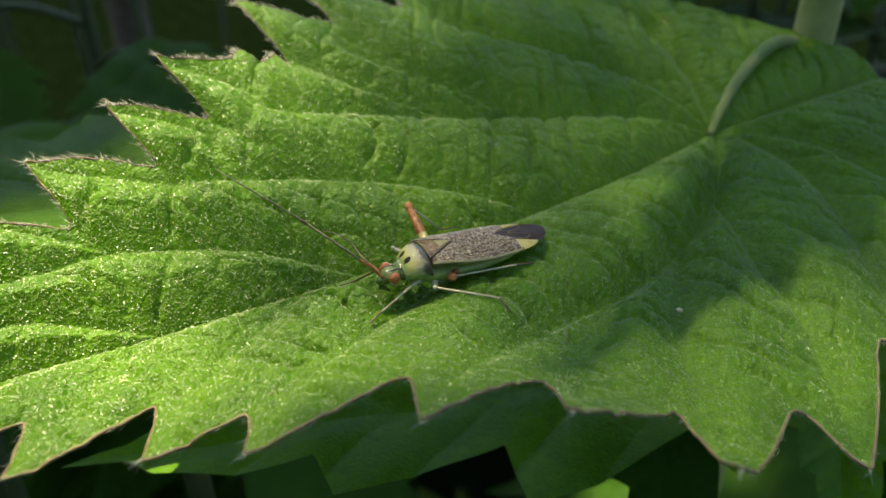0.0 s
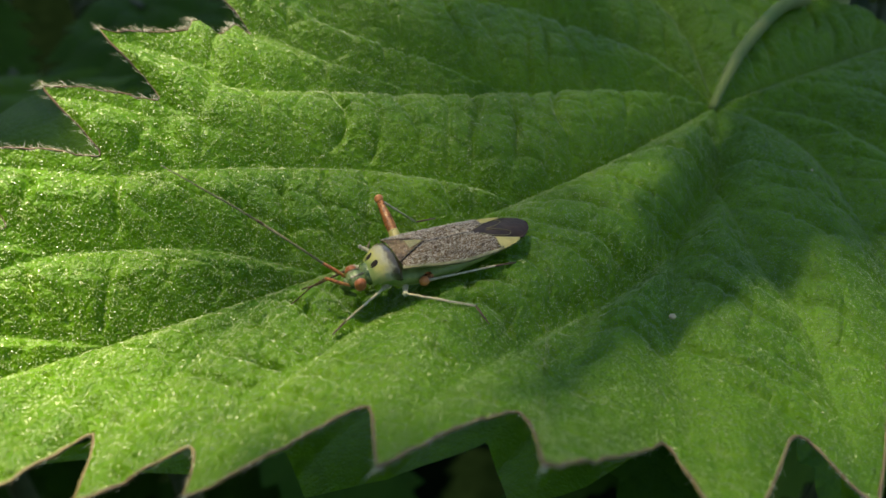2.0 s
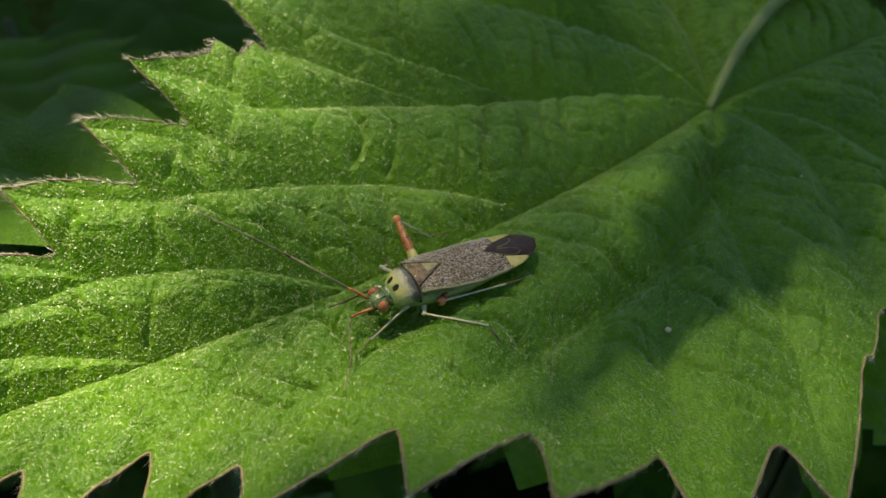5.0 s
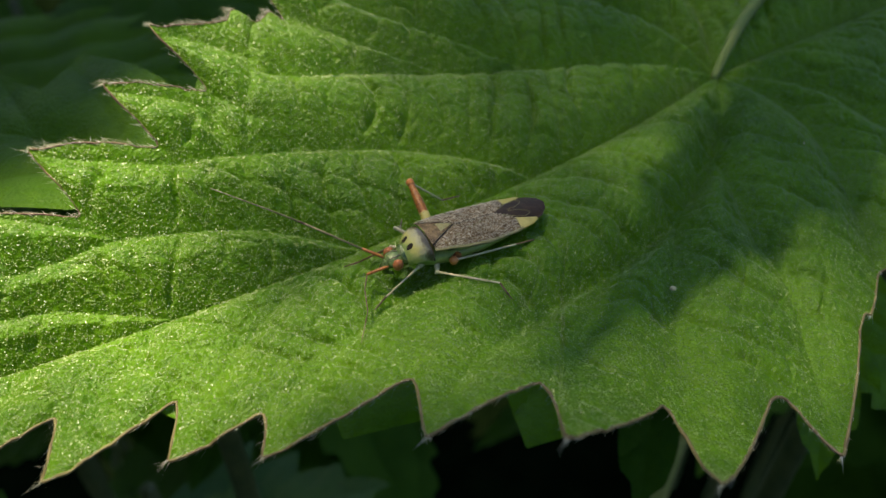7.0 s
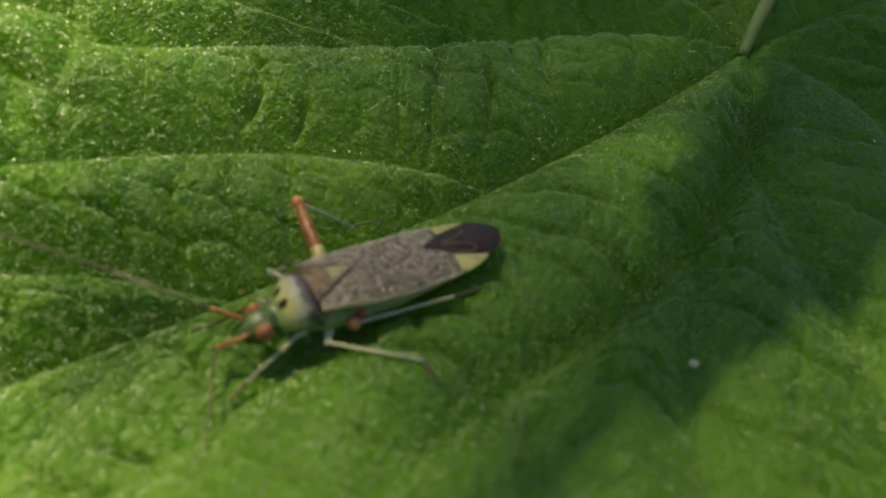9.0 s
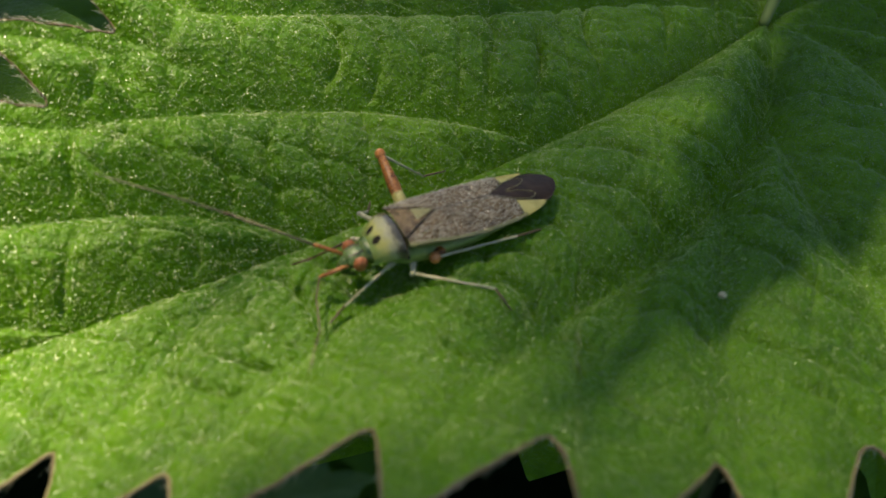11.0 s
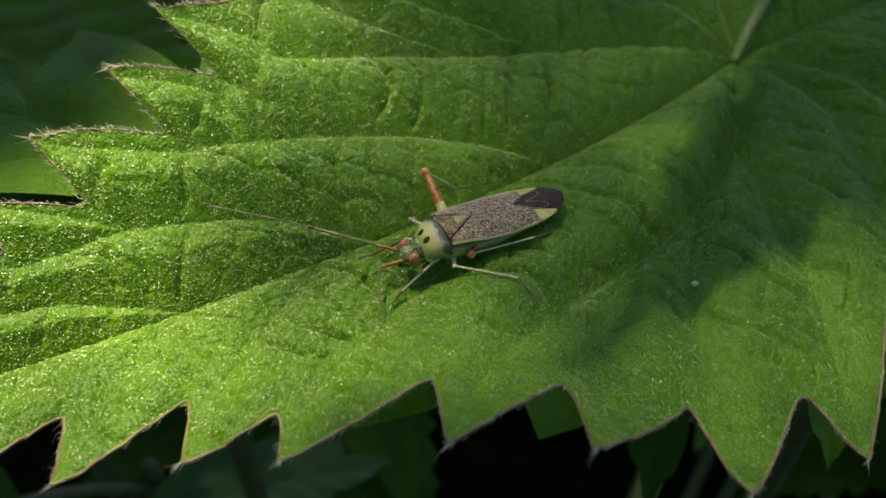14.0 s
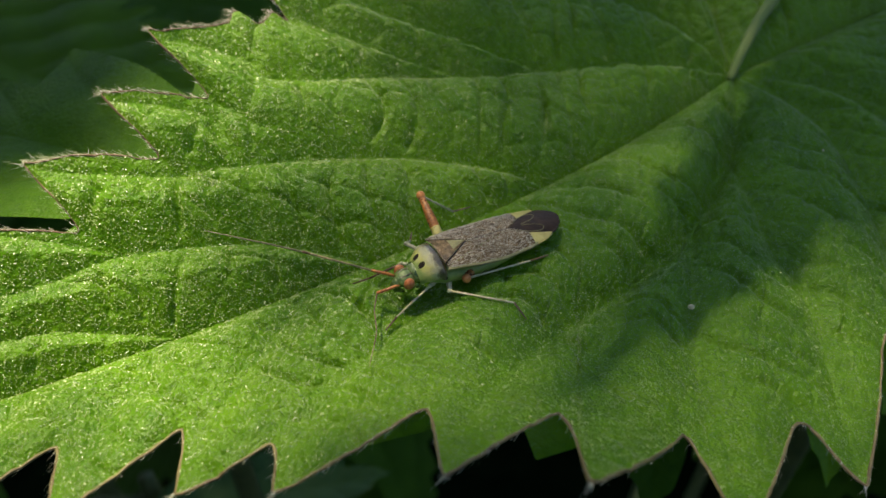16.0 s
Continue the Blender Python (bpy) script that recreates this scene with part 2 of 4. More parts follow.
# ---- the nettle leaf that carries the bug ----
# Leaf coordinates: s from the petiole along the blade, v across it (far side plus), measured from the midrib.
ORIGIN = np.array((16.64, 45.50))
AXIS = np.array((-0.8403, -0.5422))
ACROSS = np.array((-0.5422, 0.8403))
SHEAR = 0.85
FAR_TEETH = [(-7.3, 12.0), (-3, 16.5), (-1, 16), (4.5, 20.5), (6.5, 17.5), (13.5, 19.5), (13.5, 15.8), (20, 17.5), (18.9, 14.4), (24.4, 15.2), (22.7, 11.6),
             (23.6, 12.1), (24.6, 11.2), (25.5, 12.1), (26.0, 11.4), (29.95, 10.7), (28.3, 8.1), (33.0, 8.45), (31.5, 6.0), (36.95, 6.75), (35.8, 4.2), (39.6, 5.1), (39.6, 3.35), (43.5, 4.2), (43.2, 2.7), (47, 3.2), (47, 2.0), (51, 2.1), (52, 1.2), (58, 0.05)]
NEAR_TEETH = [(-8.0, 10.0), (-4, 15), (-1, 17), (0.5, 16.5), (3.5, 19), (3.8, 14.0), (7.4, 15.6), (7.8, 15.2), (15.0, 19.3), (14.8, 15.7), (22.3, 18.8), (19.1, 14.0), (26.3, 15.8), (23.1, 11.5), (29.4, 12.8),
              (27.8, 9.3), (34.1, 9.7), (32.9, 7.4), (37.0, 8.0), (35.5, 4.9), (41.1, 7.1), (39.8, 3.6), (45, 5.6), (44, 2.9), (48.5, 3.8), (48.5, 2.0), (52, 2.4), (53, 1.2), (58, 0.05)]
MIDRIB = (-4e-5, 0.0072, -0.205)
FAR_VEINS = [[(0, 0), (5.3, 3.8), (10.7, 5.7), (15.7, 7.1), (20.2, 8.3), (25.3, 9.0), (25.9, 9.8), (27.4, 10.4), (29.2, 10.6)], [(15.3, 0), (17.3, 2.0), (21.1, 4.0), (25.4, 5.1), (28.6, 5.4), (31.7, 5.5), (34.9, 6.1), (36.4, 6.5)],
             [(25.2, 0), (27.4, 1.4), (29.7, 2.4), (32.2, 2.9), (34.6, 3.2), (36.1, 3.2), (37.9, 3.0), (39.8, 3.0)], [(34.2, 0), (36.2, 0.8), (38.5, 1.5), (40.5, 1.7), (43, 2.4)], [(0, 0), (1, 5), (5, 10), (11, 14.5)],
             [(10.7, 5.7), (15, 9.5), (19, 12.5)], [(15.7, 7.1), (20, 10.2), (22.6, 12)], [(0, 0), (-3, 5), (-4, 10)], [(42, 0), (45, 1.8)], [(28.6, 5.4), (29.0, 6.7), (28.9, 7.5), (30.6, 8.0), (32.5, 8.2)], [(35.0, 3.2), (35.9, 3.7), (37.0, 4.2), (39.4, 5.0)]]
NEAR_VEINS = [[(0, 0), (4.2, 3.5), (10.4, 5.9), (15.8, 7.0), (19.4, 7.3), (23.2, 8.5), (26, 10), (29, 12.3)], [(5.4, 4.3), (8.4, 9.2), (9.6, 12.4), (14.5, 18.5)], [(10.4, 5.9), (15, 10), (21.5, 17.6)],
              [(16.5, 7.0), (20.5, 10), (25.5, 14.8)], [(18.5, 0), (24, 3.2), (30, 6.3), (33.6, 9)], [(28, 0), (32, 3), (36.6, 7.4)], [(34.5, 0), (37.5, 2.8), (40.7, 6.5)], [(40, 0), (42, 2), (44.5, 5)], [(0, 0), (-1, 6), (2.5, 12), (8.8, 19)], [(0, 0), (-4, 4), (-5, 10)]]
SURFACE = (-0.657, -0.021, -0.063, 1.972, 0.283, 0.575, 0.416, -0.054, -1.163, -0.092, -0.03, 0.241, 0.08, 1.723, -0.859, 1.396)


def midrib_at(s):
    s = np.clip(s, 0, 45)
    return MIDRIB[0] * s ** 3 + MIDRIB[1] * s ** 2 + MIDRIB[2] * s


def blade_height(s, v):
    """The blade's smooth form: a shallow trough with a rippled rim."""
    s = np.clip(s, -15, 50) / 10
    f, n = np.maximum(v, 0) / 10, np.maximum(-v, 0) / 10
    terms = (1 + 0 * s, s, s * s, f, f * s, f * f, f * s * s, f * f * s, n, n * s, n * n, n * s * s, n * n * s,
             n * n * np.exp(-(s - 2.75) ** 2 / 0.36), n * n * np.exp(-(s - 4.0) ** 2 / 0.36), f * f * np.exp(-(s - 3.3) ** 2 / 0.25))
    return sum(c * t for c, t in zip(SURFACE, terms))


def line_distance(x, y, line):
    best = np.full(x.shape, 1e9)
    for (ax, ay), (bx, by) in zip(line[:-1], line[1:]):
        dx, dy = bx - ax, by - ay
        t = np.clip(((x - ax) * dx + (y - ay) * dy) / (dx * dx + dy * dy + 1e-9), 0, 1)
        best = np.minimum(best, np.hypot(x - ax - t * dx, y - ay - t * dy))
    return best


def cell_edge(x, y, seeds, chunk=20000):
    """Distance to the border between the two nearest cells."""
    out = np.empty(x.size)
    for k in range(0, x.size, chunk):
        d = np.hypot(x[k:k + chunk, None] - seeds[None, :, 0], y[k:k + chunk, None] - seeds[None, :, 1])
        two = np.partition(d, 1, axis=1)[:, :2]
        out[k:k + chunk] = two[:, 1] - two[:, 0]
    return out


def quilt(s, v, veins, strength, rng):
    """Swollen panels between the veins, with smaller cushions on them."""
    d = np.full(s.shape, 1e9)
    for line in veins:
        d = np.minimum(d, line_distance(s, v, curve_through(line, 4)))
    d = np.minimum(d, np.abs(v) * 1.0)
    z = strength * (1.3 - 0.3 * smoothstep(12, 22, s) - 0.25 * smoothstep(24, 42, s)) * ((1 - (1 - np.clip(d / 2.1, 0, 1)) ** 2) if strength > 1 else 0.5 * smoothstep(-0.4, 2.5, d) + 0.5 * (1 - (1 - np.clip(d / 2.1, 0, 1)) ** 2))
    if strength < 1:
        trough = line_distance(s, v, curve_through(veins[0], 4))
        z -= 0.6 * np.exp(-(trough / 0.9) ** 2) * smoothstep(1, 5, s) * (1 - smoothstep(19, 27, s))
    warp = np.array([noise.noise(Vector((a * 0.33, b * 0.33, 3.7))) for a, b in zip(s, v)])
    faint = np.array([noise.noise(Vector((a * 0.55, b * 0.25, 9.1))) for a, b in zip(s, v)])
    # veinlets that run from vein to vein, with a cushion between each two
    for pitch, lean, depth, shift in ((1.9, 0.52, 0.42, 0.0), (2.7, -1.3, 0.18, 0.4)):
        cross = (s + lean * v) / pitch + 0.7 * warp + shift
        away = (0.5 - np.abs(cross - np.floor(cross) - 0.5)) * pitch
        z -= depth * (0.35 + 0.65 * strength) * np.clip(0.65 + 1.1 * faint, 0.1, 1.2) * (1 - np.clip(away / 0.55, 0, 1)) ** 2 * smoothstep(0.1, 0.7, d)
    q = rng.uniform((-22, 0), (60, 22), (1500, 2))
    e = cell_edge(s * 1.0 - 0.2 * np.abs(v), np.abs(v) * 0.8, q * (1, 0.8))
    z += 0.085 * (0.5 + 0.5 * strength) * (1 - (1 - np.clip(e / 0.55, 0, 1)) ** 2) * smoothstep(0.1, 0.8, d)
    q2 = rng.uniform((-18, 0), (60, 21), (7600, 2))
    order = np.argsort(s)
    small = np.empty(s.shape)
    edges = np.array_split(order, 60)
    for part_ in edges:
        lo, hi = s[part_].min() - 1.2, s[part_].max() + 1.2
        near = q2[(q2[:, 0] > lo) & (q2[:, 0] < hi)]
        small[part_] = cell_edge(s[part_], np.abs(v[part_]), near)
    z += 0.08 * (1 - (1 - np.clip(small / 0.32, 0, 1)) ** 2)
    return z


def half_blade(teeth, side, veins, strength, seed, du=0.09, cols=180):
    rng = np.random.default_rng(seed)
    key = np.array([(s - SHEAR * v, v) for s, v in teeth])
    for k in range(1, len(key)):
        key[k, 0] = max(key[k, 0], key[k - 1, 0] + 0.12)
    us = np.unique(np.concatenate([np.arange(key[0, 0], key[-1, 0], du), key[:, 0]]).round(4))
    rim = np.interp(us, key[:, 0], key[:, 1])
    for (u0, v0), (u1, v1) in zip(key[:-1], key[1:]):
        t = np.clip((us - u0) / (u1 - u0), 0, 1)
        bow = (0.045 if side > 0 else 0.05) if v1 > v0 else 0.01
        rim = rim + bow * math.hypot((u1 - u0), v1 - v0) * np.sin(math.pi * t) * ((us > u0) & (us < u1))
    soft = np.convolve(np.pad(rim, 3, mode="edge"), np.ones(7) / 7, "valid")
    rim = 0.6 * rim + 0.4 * soft
    wide = np.convolve(np.pad(rim, 11, mode="edge"), np.ones(23) / 23, "valid")
    tight = np.convolve(np.pad(rim, 4, mode="edge"), np.ones(9) / 9, "valid")
    rim = np.maximum(rim, tight + (wide - 0.1 - tight) * (1 - smoothstep(12, 18, us)) if side < 0 else tight)
    inner = np.where(us < 0, np.minimum(-us * 0.004, rim - 0.05), 0.0)
    f = np.linspace(0, 1, cols) ** 0.94
    v = inner[:, None] + f[None, :] * (rim - inner)[:, None]
    s = us[:, None] + SHEAR * v
    shape = s.shape
    s, v = s.ravel(), v.ravel()
    edge = np.tile(f, len(us)) ** 6
    flat = 0.55 * edge if side > 0 else 0.6 * np.tile(f, len(us)) ** 3
    z = blade_height(s, side * v) + quilt(s, v, veins, strength, rng) * (1 - flat) - 0.25 * edge
    d = side * v + midrib_at(s)
    xy = ORIGIN + s[:, None] * AXIS + d[:, None] * ACROSS
    verts = np.column_stack([xy, z - strength * 0.45])
    faces = grid_faces(*shape)
    if side > 0:
        faces = faces[:, ::-1]
    return verts, faces, shape


def nettle_plant(label):
    ob = new("nettle_plant")
    return tagged(ob, label, "nettle")


HOST = nettle_plant("sunlit stinging nettle with a broad toothed leaf held level")
HOST.location = (0.040, 0.084, 0)
BASE = np.array((40.0, 84.0, -LIFT))  # foot of the host plant


def host_mesh(verts):
    return np.asarray(verts, float) - BASE


FAR_SWELL, NEAR_SWELL = 1.2, 0.99


def on_leaf(s, v):
    d = v + midrib_at(np.array(float(s)))
    xy = ORIGIN + s * AXIS + d * ACROSS
    return np.array((*xy, float(blade_height(np.array(float(s)), np.array(float(v))))))


def build_host_leaf():
    far_v, far_f, far_shape = half_blade(FAR_TEETH, 1, FAR_VEINS, FAR_SWELL, 3)
    near_v, near_f, near_shape = half_blade(NEAR_TEETH, -1, NEAR_VEINS, NEAR_SWELL, 4)
    verts = np.concatenate([far_v, near_v])
    faces = np.concatenate([far_f, near_f + len(far_v)])
    blade = part("leaf", (host_mesh(verts), faces, LEAF), HOST, "broad green nettle leaf with deep veins and sharp teeth")
    rng = np.random.default_rng(11)
    for (hv, shape, side) in ((far_v, far_shape, 1), (near_v, near_shape, -1)):
        g = hv.reshape(*shape, 3)
        line = g[:, -1]
        keep = line[::2]
        wob = (0.02 if side > 0 else 0.05) + 0.035 * rng.random(len(keep))
        part("rim", (*tube(host_mesh(keep), list(wob), 6), RIM if side > 0 else PALE_RIM), blade, "brownish rim of the toothed edge")
        # hairs along the rim
        count = 2600 if side > 0 else 900
        take = rng.integers(2, len(line) - 2, count)
        b = line[take] + rng.normal(0, 0.05, (count, 3))
        outward = g[take, -1] - g[take, -6]
        outward /= np.linalg.norm(outward, axis=1)[:, None] + 1e-9
        tip = b + (outward * 0.55 + AXIS3 * 0.45 + rng.normal(0, 0.28, (count, 3)) + np.array((0, 0, 0.15))) * rng.uniform(0.12, 0.5, (count, 1))
        part("hair", (*spikes(host_mesh(b), host_mesh(tip), 0.0065), HAIR), blade, "short white hairs on the leaf edge", "stuff")
        teeth = FAR_TEETH if side > 0 else NEAR_TEETH
        tufts = []
        for (s0, v0), (s1, v1), (s2, v2) in zip(teeth, teeth[1:], teeth[2:]):
            if v1 > v0 and v1 > v2:
                at = line[np.argmin(((line - on_leaf(s1, side * v1)) ** 2)[:, :2].sum(1))]
                tufts += [(at + rng.normal(0, 0.05, 3), at + (AXIS3 * 0.8 + np.array((*ACROSS, 0.3)) * 0.25 * side) * rng.uniform(0.3, 0.8) + rng.normal(0, 0.16, 3)) for _ in range(7)]
        part("hair", (*spikes(host_mesh([q[0] for q in tufts]), host_mesh([q[1] for q in tufts]), 0.010), HAIR), blade, "white hairs on the tips of the teeth", "stuff")
        # glistening gland tips over the blade
        m = 135000 if side > 0 else 115000
        size = np.linalg.norm(np.cross(g[1:, :-1] - g[:-1, :-1], g[:-1, 1:] - g[:-1, :-1])[..., :], axis=-1).ravel()
        patchy = np.repeat(0.55 + 0.9 * rng.random(-(-size.size // 40)), 40)[:size.size]
        pick = rng.choice(size.size, m, p=size * patchy / (size * patchy).sum())
        i, j = pick // (shape[1] - 1), pick % (shape[1] - 1)
        b = g[i, j] + (g[i + 1, j] - g[i, j]) * rng.random((m, 1)) + (g[i, j + 1] - g[i, j]) * rng.random((m, 1))
        part("gland_fuzz", (*scales(host_mesh(b + (0, 0, 0.015)), 0.015 + 0.024 * rng.random(m) ** 2.0, rng, 0.27), GLAND, False), blade, "tiny glistening glands on the blade", "stuff")
    # a few loose white fibres caught on the blade
    at = on_leaf(14.2, 4.0) + (0, 0, 0.75)
    ends = at + rng.normal(0, 0.6, (7, 3)) * (1, 0.8, 0.15)
    part("fibre", (*spikes(host_mesh(ends), host_mesh(ends + rng.normal(0, 0.7, (7, 3)) * (1, 1, 0.1)), 0.012), HAIR), blade, "loose white fibres on the blade", "stuff")
    # midrib and main veins lie in the folds
    s = np.linspace(0, 55, 90)
    rib = np.column_stack([ORIGIN + s[:, None] * AXIS + midrib_at(s)[:, None] * ACROSS, blade_height(s, 0 * s) - 0.56])
    part("midrib", (*tube(host_mesh(rib), list(np.linspace(0.10, 0.03, 90)), 8), VEIN), blade, "pale sunken midrib")
    for veins, side, strength in ((FAR_VEINS, 1, FAR_SWELL),):
        for line in veins[:3]:
            c = curve_through(line, 10)
            c = c[:int(0.6 * len(c))]
            d = side * c[:, 1] + midrib_at(c[:, 0])
            p3 = np.column_stack([ORIGIN + c[:, :1] * AXIS + d[:, None] * ACROSS, blade_height(c[:, 0], side * c[:, 1]) - strength * 0.45 + 0.0])
            part("vein", (*tube(host_mesh(p3), list(np.linspace(0.07, 0.03, len(p3))), 6), VEIN), blade)
    return blade


AXIS3 = np.array((*AXIS, 0.0))
build_host_leaf()


# petiole of the host leaf and the stem it springs from
pet = curve_through([(16.3, 45.0, -0.9), (17.2, 46.5, 0.0), (19.0, 49.2, 1.1), (22.5, 53.5, 1.9), (26.6, 57.8, 0.5)], 8)
part("petiole", (*tube(host_mesh(pet), list(np.linspace(0.24, 0.5, len(pet))), 12), PETIOLE), HOST, "greenish brown leaf stalk")
stem = curve_through([(40, 84, -300), (33, 68, -110), (27.5, 58.5, -5), (26, 57.5, 50), (26, 60, 130), (25, 61, 190)], 6)
part("stem", (*tube(host_mesh(stem), list(np.linspace(1.9, 0.9, len(stem))), 12), STEM), HOST, "pale green ridged stem")


# ---- other nettle leaves ----
def plain_leaf(length, width, fold, droop, seed, teeth=11, cols=14, n=150, depth=0.22, phase=None):
    """A nettle leaf along +x from its base, with teeth, a fold at the midrib and a drooping tip."""
    rng = np.random.default_rng(seed)
    pieces = []
    for side in (1, -1):
        us = np.linspace(-0.12, 1, n)
        env = np.where(us < 0.12, np.sqrt(np.clip((us + 0.12) / 0.24, 0, 1)), (1 - ((us - 0.12) / 0.88)) ** 1.1 * (1 + 0.5 * us))
        beat = us * teeth + (rng.random() if phase is None else phase)
        saw = beat - np.floor(beat)
        saw = np.where(saw < 0.78, (saw / 0.78) ** 0.85, (1 - saw) / 0.22)
        rim = width * env * (1.02 - depth + depth * saw) + 0.02
        f = np.linspace(0, 1, cols)
        v = f[None, :] * rim[:, None]
        s = (us[:, None] * length + 0.55 * v)
        bulge = 0.035 * width * np.abs(np.sin((us[:, None] * 7 - 1.0 * v / width) * math.pi)) ** 0.7 * np.minimum(1, v / (0.15 * width))
        z = fold * v + bulge - droop * length * (s / length) ** 2 + 0.02 * width * np.sin(s * 0.5 + seed + v * 0.4)
        verts = np.stack([s, side * v, z], -1).reshape(-1, 3)
        faces = grid_faces(n, cols)
        pieces.append((verts, faces if side < 0 else faces[:, ::-1]))
    a, b = pieces
    return np.concatenate([a[0], b[0]]), np.concatenate([a[1], b[1] + len(a[0])])


def hang_leaf(plant, foot, base, heading, pitch, roll, length, width, fold, droop, seed, stem_at, mat=None, label="", fine=(14, 150), teeth=11, depth=0.22, phase=None):
    """A leaf on a plant: its base point, the way that it points, and the stem point that its stalk springs from (all in the leaf's millimetres)."""
    v, f = plain_leaf(length, width, fold, droop, seed, teeth, *fine, depth, phase)
    m = (Matrix.Translation(base) @ Euler((radians(roll), radians(-pitch), radians(heading))).to_matrix().to_4x4())
    r, t = np.array(m.to_3x3()), np.array(m.translation)
    v = v @ r.T + t
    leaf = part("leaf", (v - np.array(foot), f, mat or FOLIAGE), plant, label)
    mid = (np.array(base) * 0.5 + np.array(stem_at) * 0.5) + (0, 0, 2)
    line = curve_through([np.array(base) + r @ np.array((1.5, 0, 0)), np.array(base), mid, stem_at], 6)
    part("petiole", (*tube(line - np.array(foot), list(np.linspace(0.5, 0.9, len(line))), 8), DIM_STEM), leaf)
    return leaf


def neighbour(label, x, y, top, lean=(0, 0)):
    ob = nettle_plant(label)
    ob.location = (x * MM, y * MM, 0)
    foot = np.array((x, y, -LIFT))
    line = curve_through([(x, y, -LIFT), (x + lean[0] * 0.4, y + lean[1] * 0.4, (top - LIFT) / 2), (x + lean[0], y + lean[1], top)], 8)
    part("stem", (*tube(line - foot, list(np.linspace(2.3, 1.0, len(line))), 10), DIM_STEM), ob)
    return ob, foot


# upper leaves of the host plant: they shade the petiole end of the leaf below
def shade_point(s, v, rise):
    p = on_leaf(s, v)
    return p + np.array(SUN) * (rise / SUN.z)


def canopy_point(s, v, rise):
    return np.array((*(ORIGIN + s * AXIS + v * ACROSS), 0.0)) + np.array(SUN) * (rise / SUN.z)


def shade_leaf(tip_at, root_at, rise, width, seed, stem_at):
    end, root = shade_point(*tip_at, rise), shade_point(*root_at, rise)
    span = end - root
    flat = float(np.hypot(span[0], span[1]))
    hang_leaf(HOST, BASE, tuple(root), math.degrees(math.atan2(span[1], span[0])), math.degrees(math.atan2(span[2], flat)), 0, np.linalg.norm(span), width, 0.15, 0.02, seed, stem_at, LEAF, "upper nettle leaf shading the one below")


shade_leaf((24.5, -11.0), (-20, -0.6), 170, 6.8, 21, (26, 60, 180))

# lower leaves round the bug's leaf
LOW, LOW_FOOT = neighbour("lower nettle shoot in deep shade beneath the sunlit leaf", 30, 40, -14, (2, 4))
UNDER, UNDER_FOOT = neighbour("nettle shoot hidden under the sunlit leaf", -22, 47, -12, (2, -2))
hang_leaf(HOST, BASE, (21.9, 39.9, -13.5), 192, -1, 0, 44, 10, 0.03, 0.005, 31, (31, 66, -40), LEAF, "dark green lower leaf in the shade of the broad one", (24, 260), 3.85, 0.5, 0.47)
hang_leaf(LOW, LOW_FOOT, (17, 46, -16), -105, -20, 0, 20, 5.5, 0.12, 0.02, 33, (31.5, 43, -22), FOLIAGE, "small lower leaf, coloured dark for shade", (14, 150), 4, 0.34)
hang_leaf(LOW, LOW_FOOT, (27, 44, -14), -105, -20, 0, 16.5, 5, 0.2, 0.02, 32, (31.5, 43, -20), LEAF, "glossy dark lower leaf", (14, 150), 5, 0.3)
hang_leaf(LOW, LOW_FOOT, (33.5, 42, -16), -97, -20, 0, 18, 6, 0.2, 0.02, 34, (32, 43.5, -19), LEAF, "glossy dark lower leaf", (14, 150), 5, 0.3)
REAR, REAR_FOOT = neighbour("shaded nettle shoot behind the leaf", -60, 75, 52, (4, -4))
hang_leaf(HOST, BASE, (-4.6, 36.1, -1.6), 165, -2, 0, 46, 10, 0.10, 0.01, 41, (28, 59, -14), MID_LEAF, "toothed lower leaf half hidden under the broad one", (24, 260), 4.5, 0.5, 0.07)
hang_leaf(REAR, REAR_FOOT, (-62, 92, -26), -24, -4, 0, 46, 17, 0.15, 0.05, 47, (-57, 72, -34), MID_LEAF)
hang_leaf(REAR, REAR_FOOT, (-52, 66, -9), -70, -10, -10, 34, 13, 0.2, 0.05, 42, (-56, 71, -10), GREY_LEAF)
DEEP, DEEP_FOOT = neighbour("low nettle shoot deep in the shade", -40, 60, -60, (5, -8))
hang_leaf(UNDER, UNDER_FOOT, (-32, 48, -62), 10, 4, 0, 26, 9, 0.12, 0.0, 51, (-22, 47, -70), GREY_LEAF, "grey-green leaf, sky reflection and shade put into its colour", (14, 180), 4, 0.45)
hang_leaf(DEEP, DEEP_FOOT, (-45, 40, -48), -100, -15, 0, 40, 16, 0.2, 0.1, 52, (-35, 52, -66))
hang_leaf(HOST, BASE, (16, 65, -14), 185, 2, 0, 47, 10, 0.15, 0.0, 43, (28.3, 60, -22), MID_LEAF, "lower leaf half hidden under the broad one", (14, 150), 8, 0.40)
# upper leaves above the view, added to keep sun off those below
for k, (b, hd, ln) in enumerate((((-64, 76, 30), 160, 34), ((-62, 63, 34), 8, 30), ((-66, 74, 40), 150, 34), ((-60, 84, 44), 70, 30))):
    hang_leaf(REAR, REAR_FOOT, b, hd, -6, 0, ln, 12, 0.15, 0.06, 440 + k, (-56, 71, b[2] - 6))
BACK, BACK_FOOT = neighbour("distant nettle stalk in the gloom", -70, 150, 20, (6, -4))
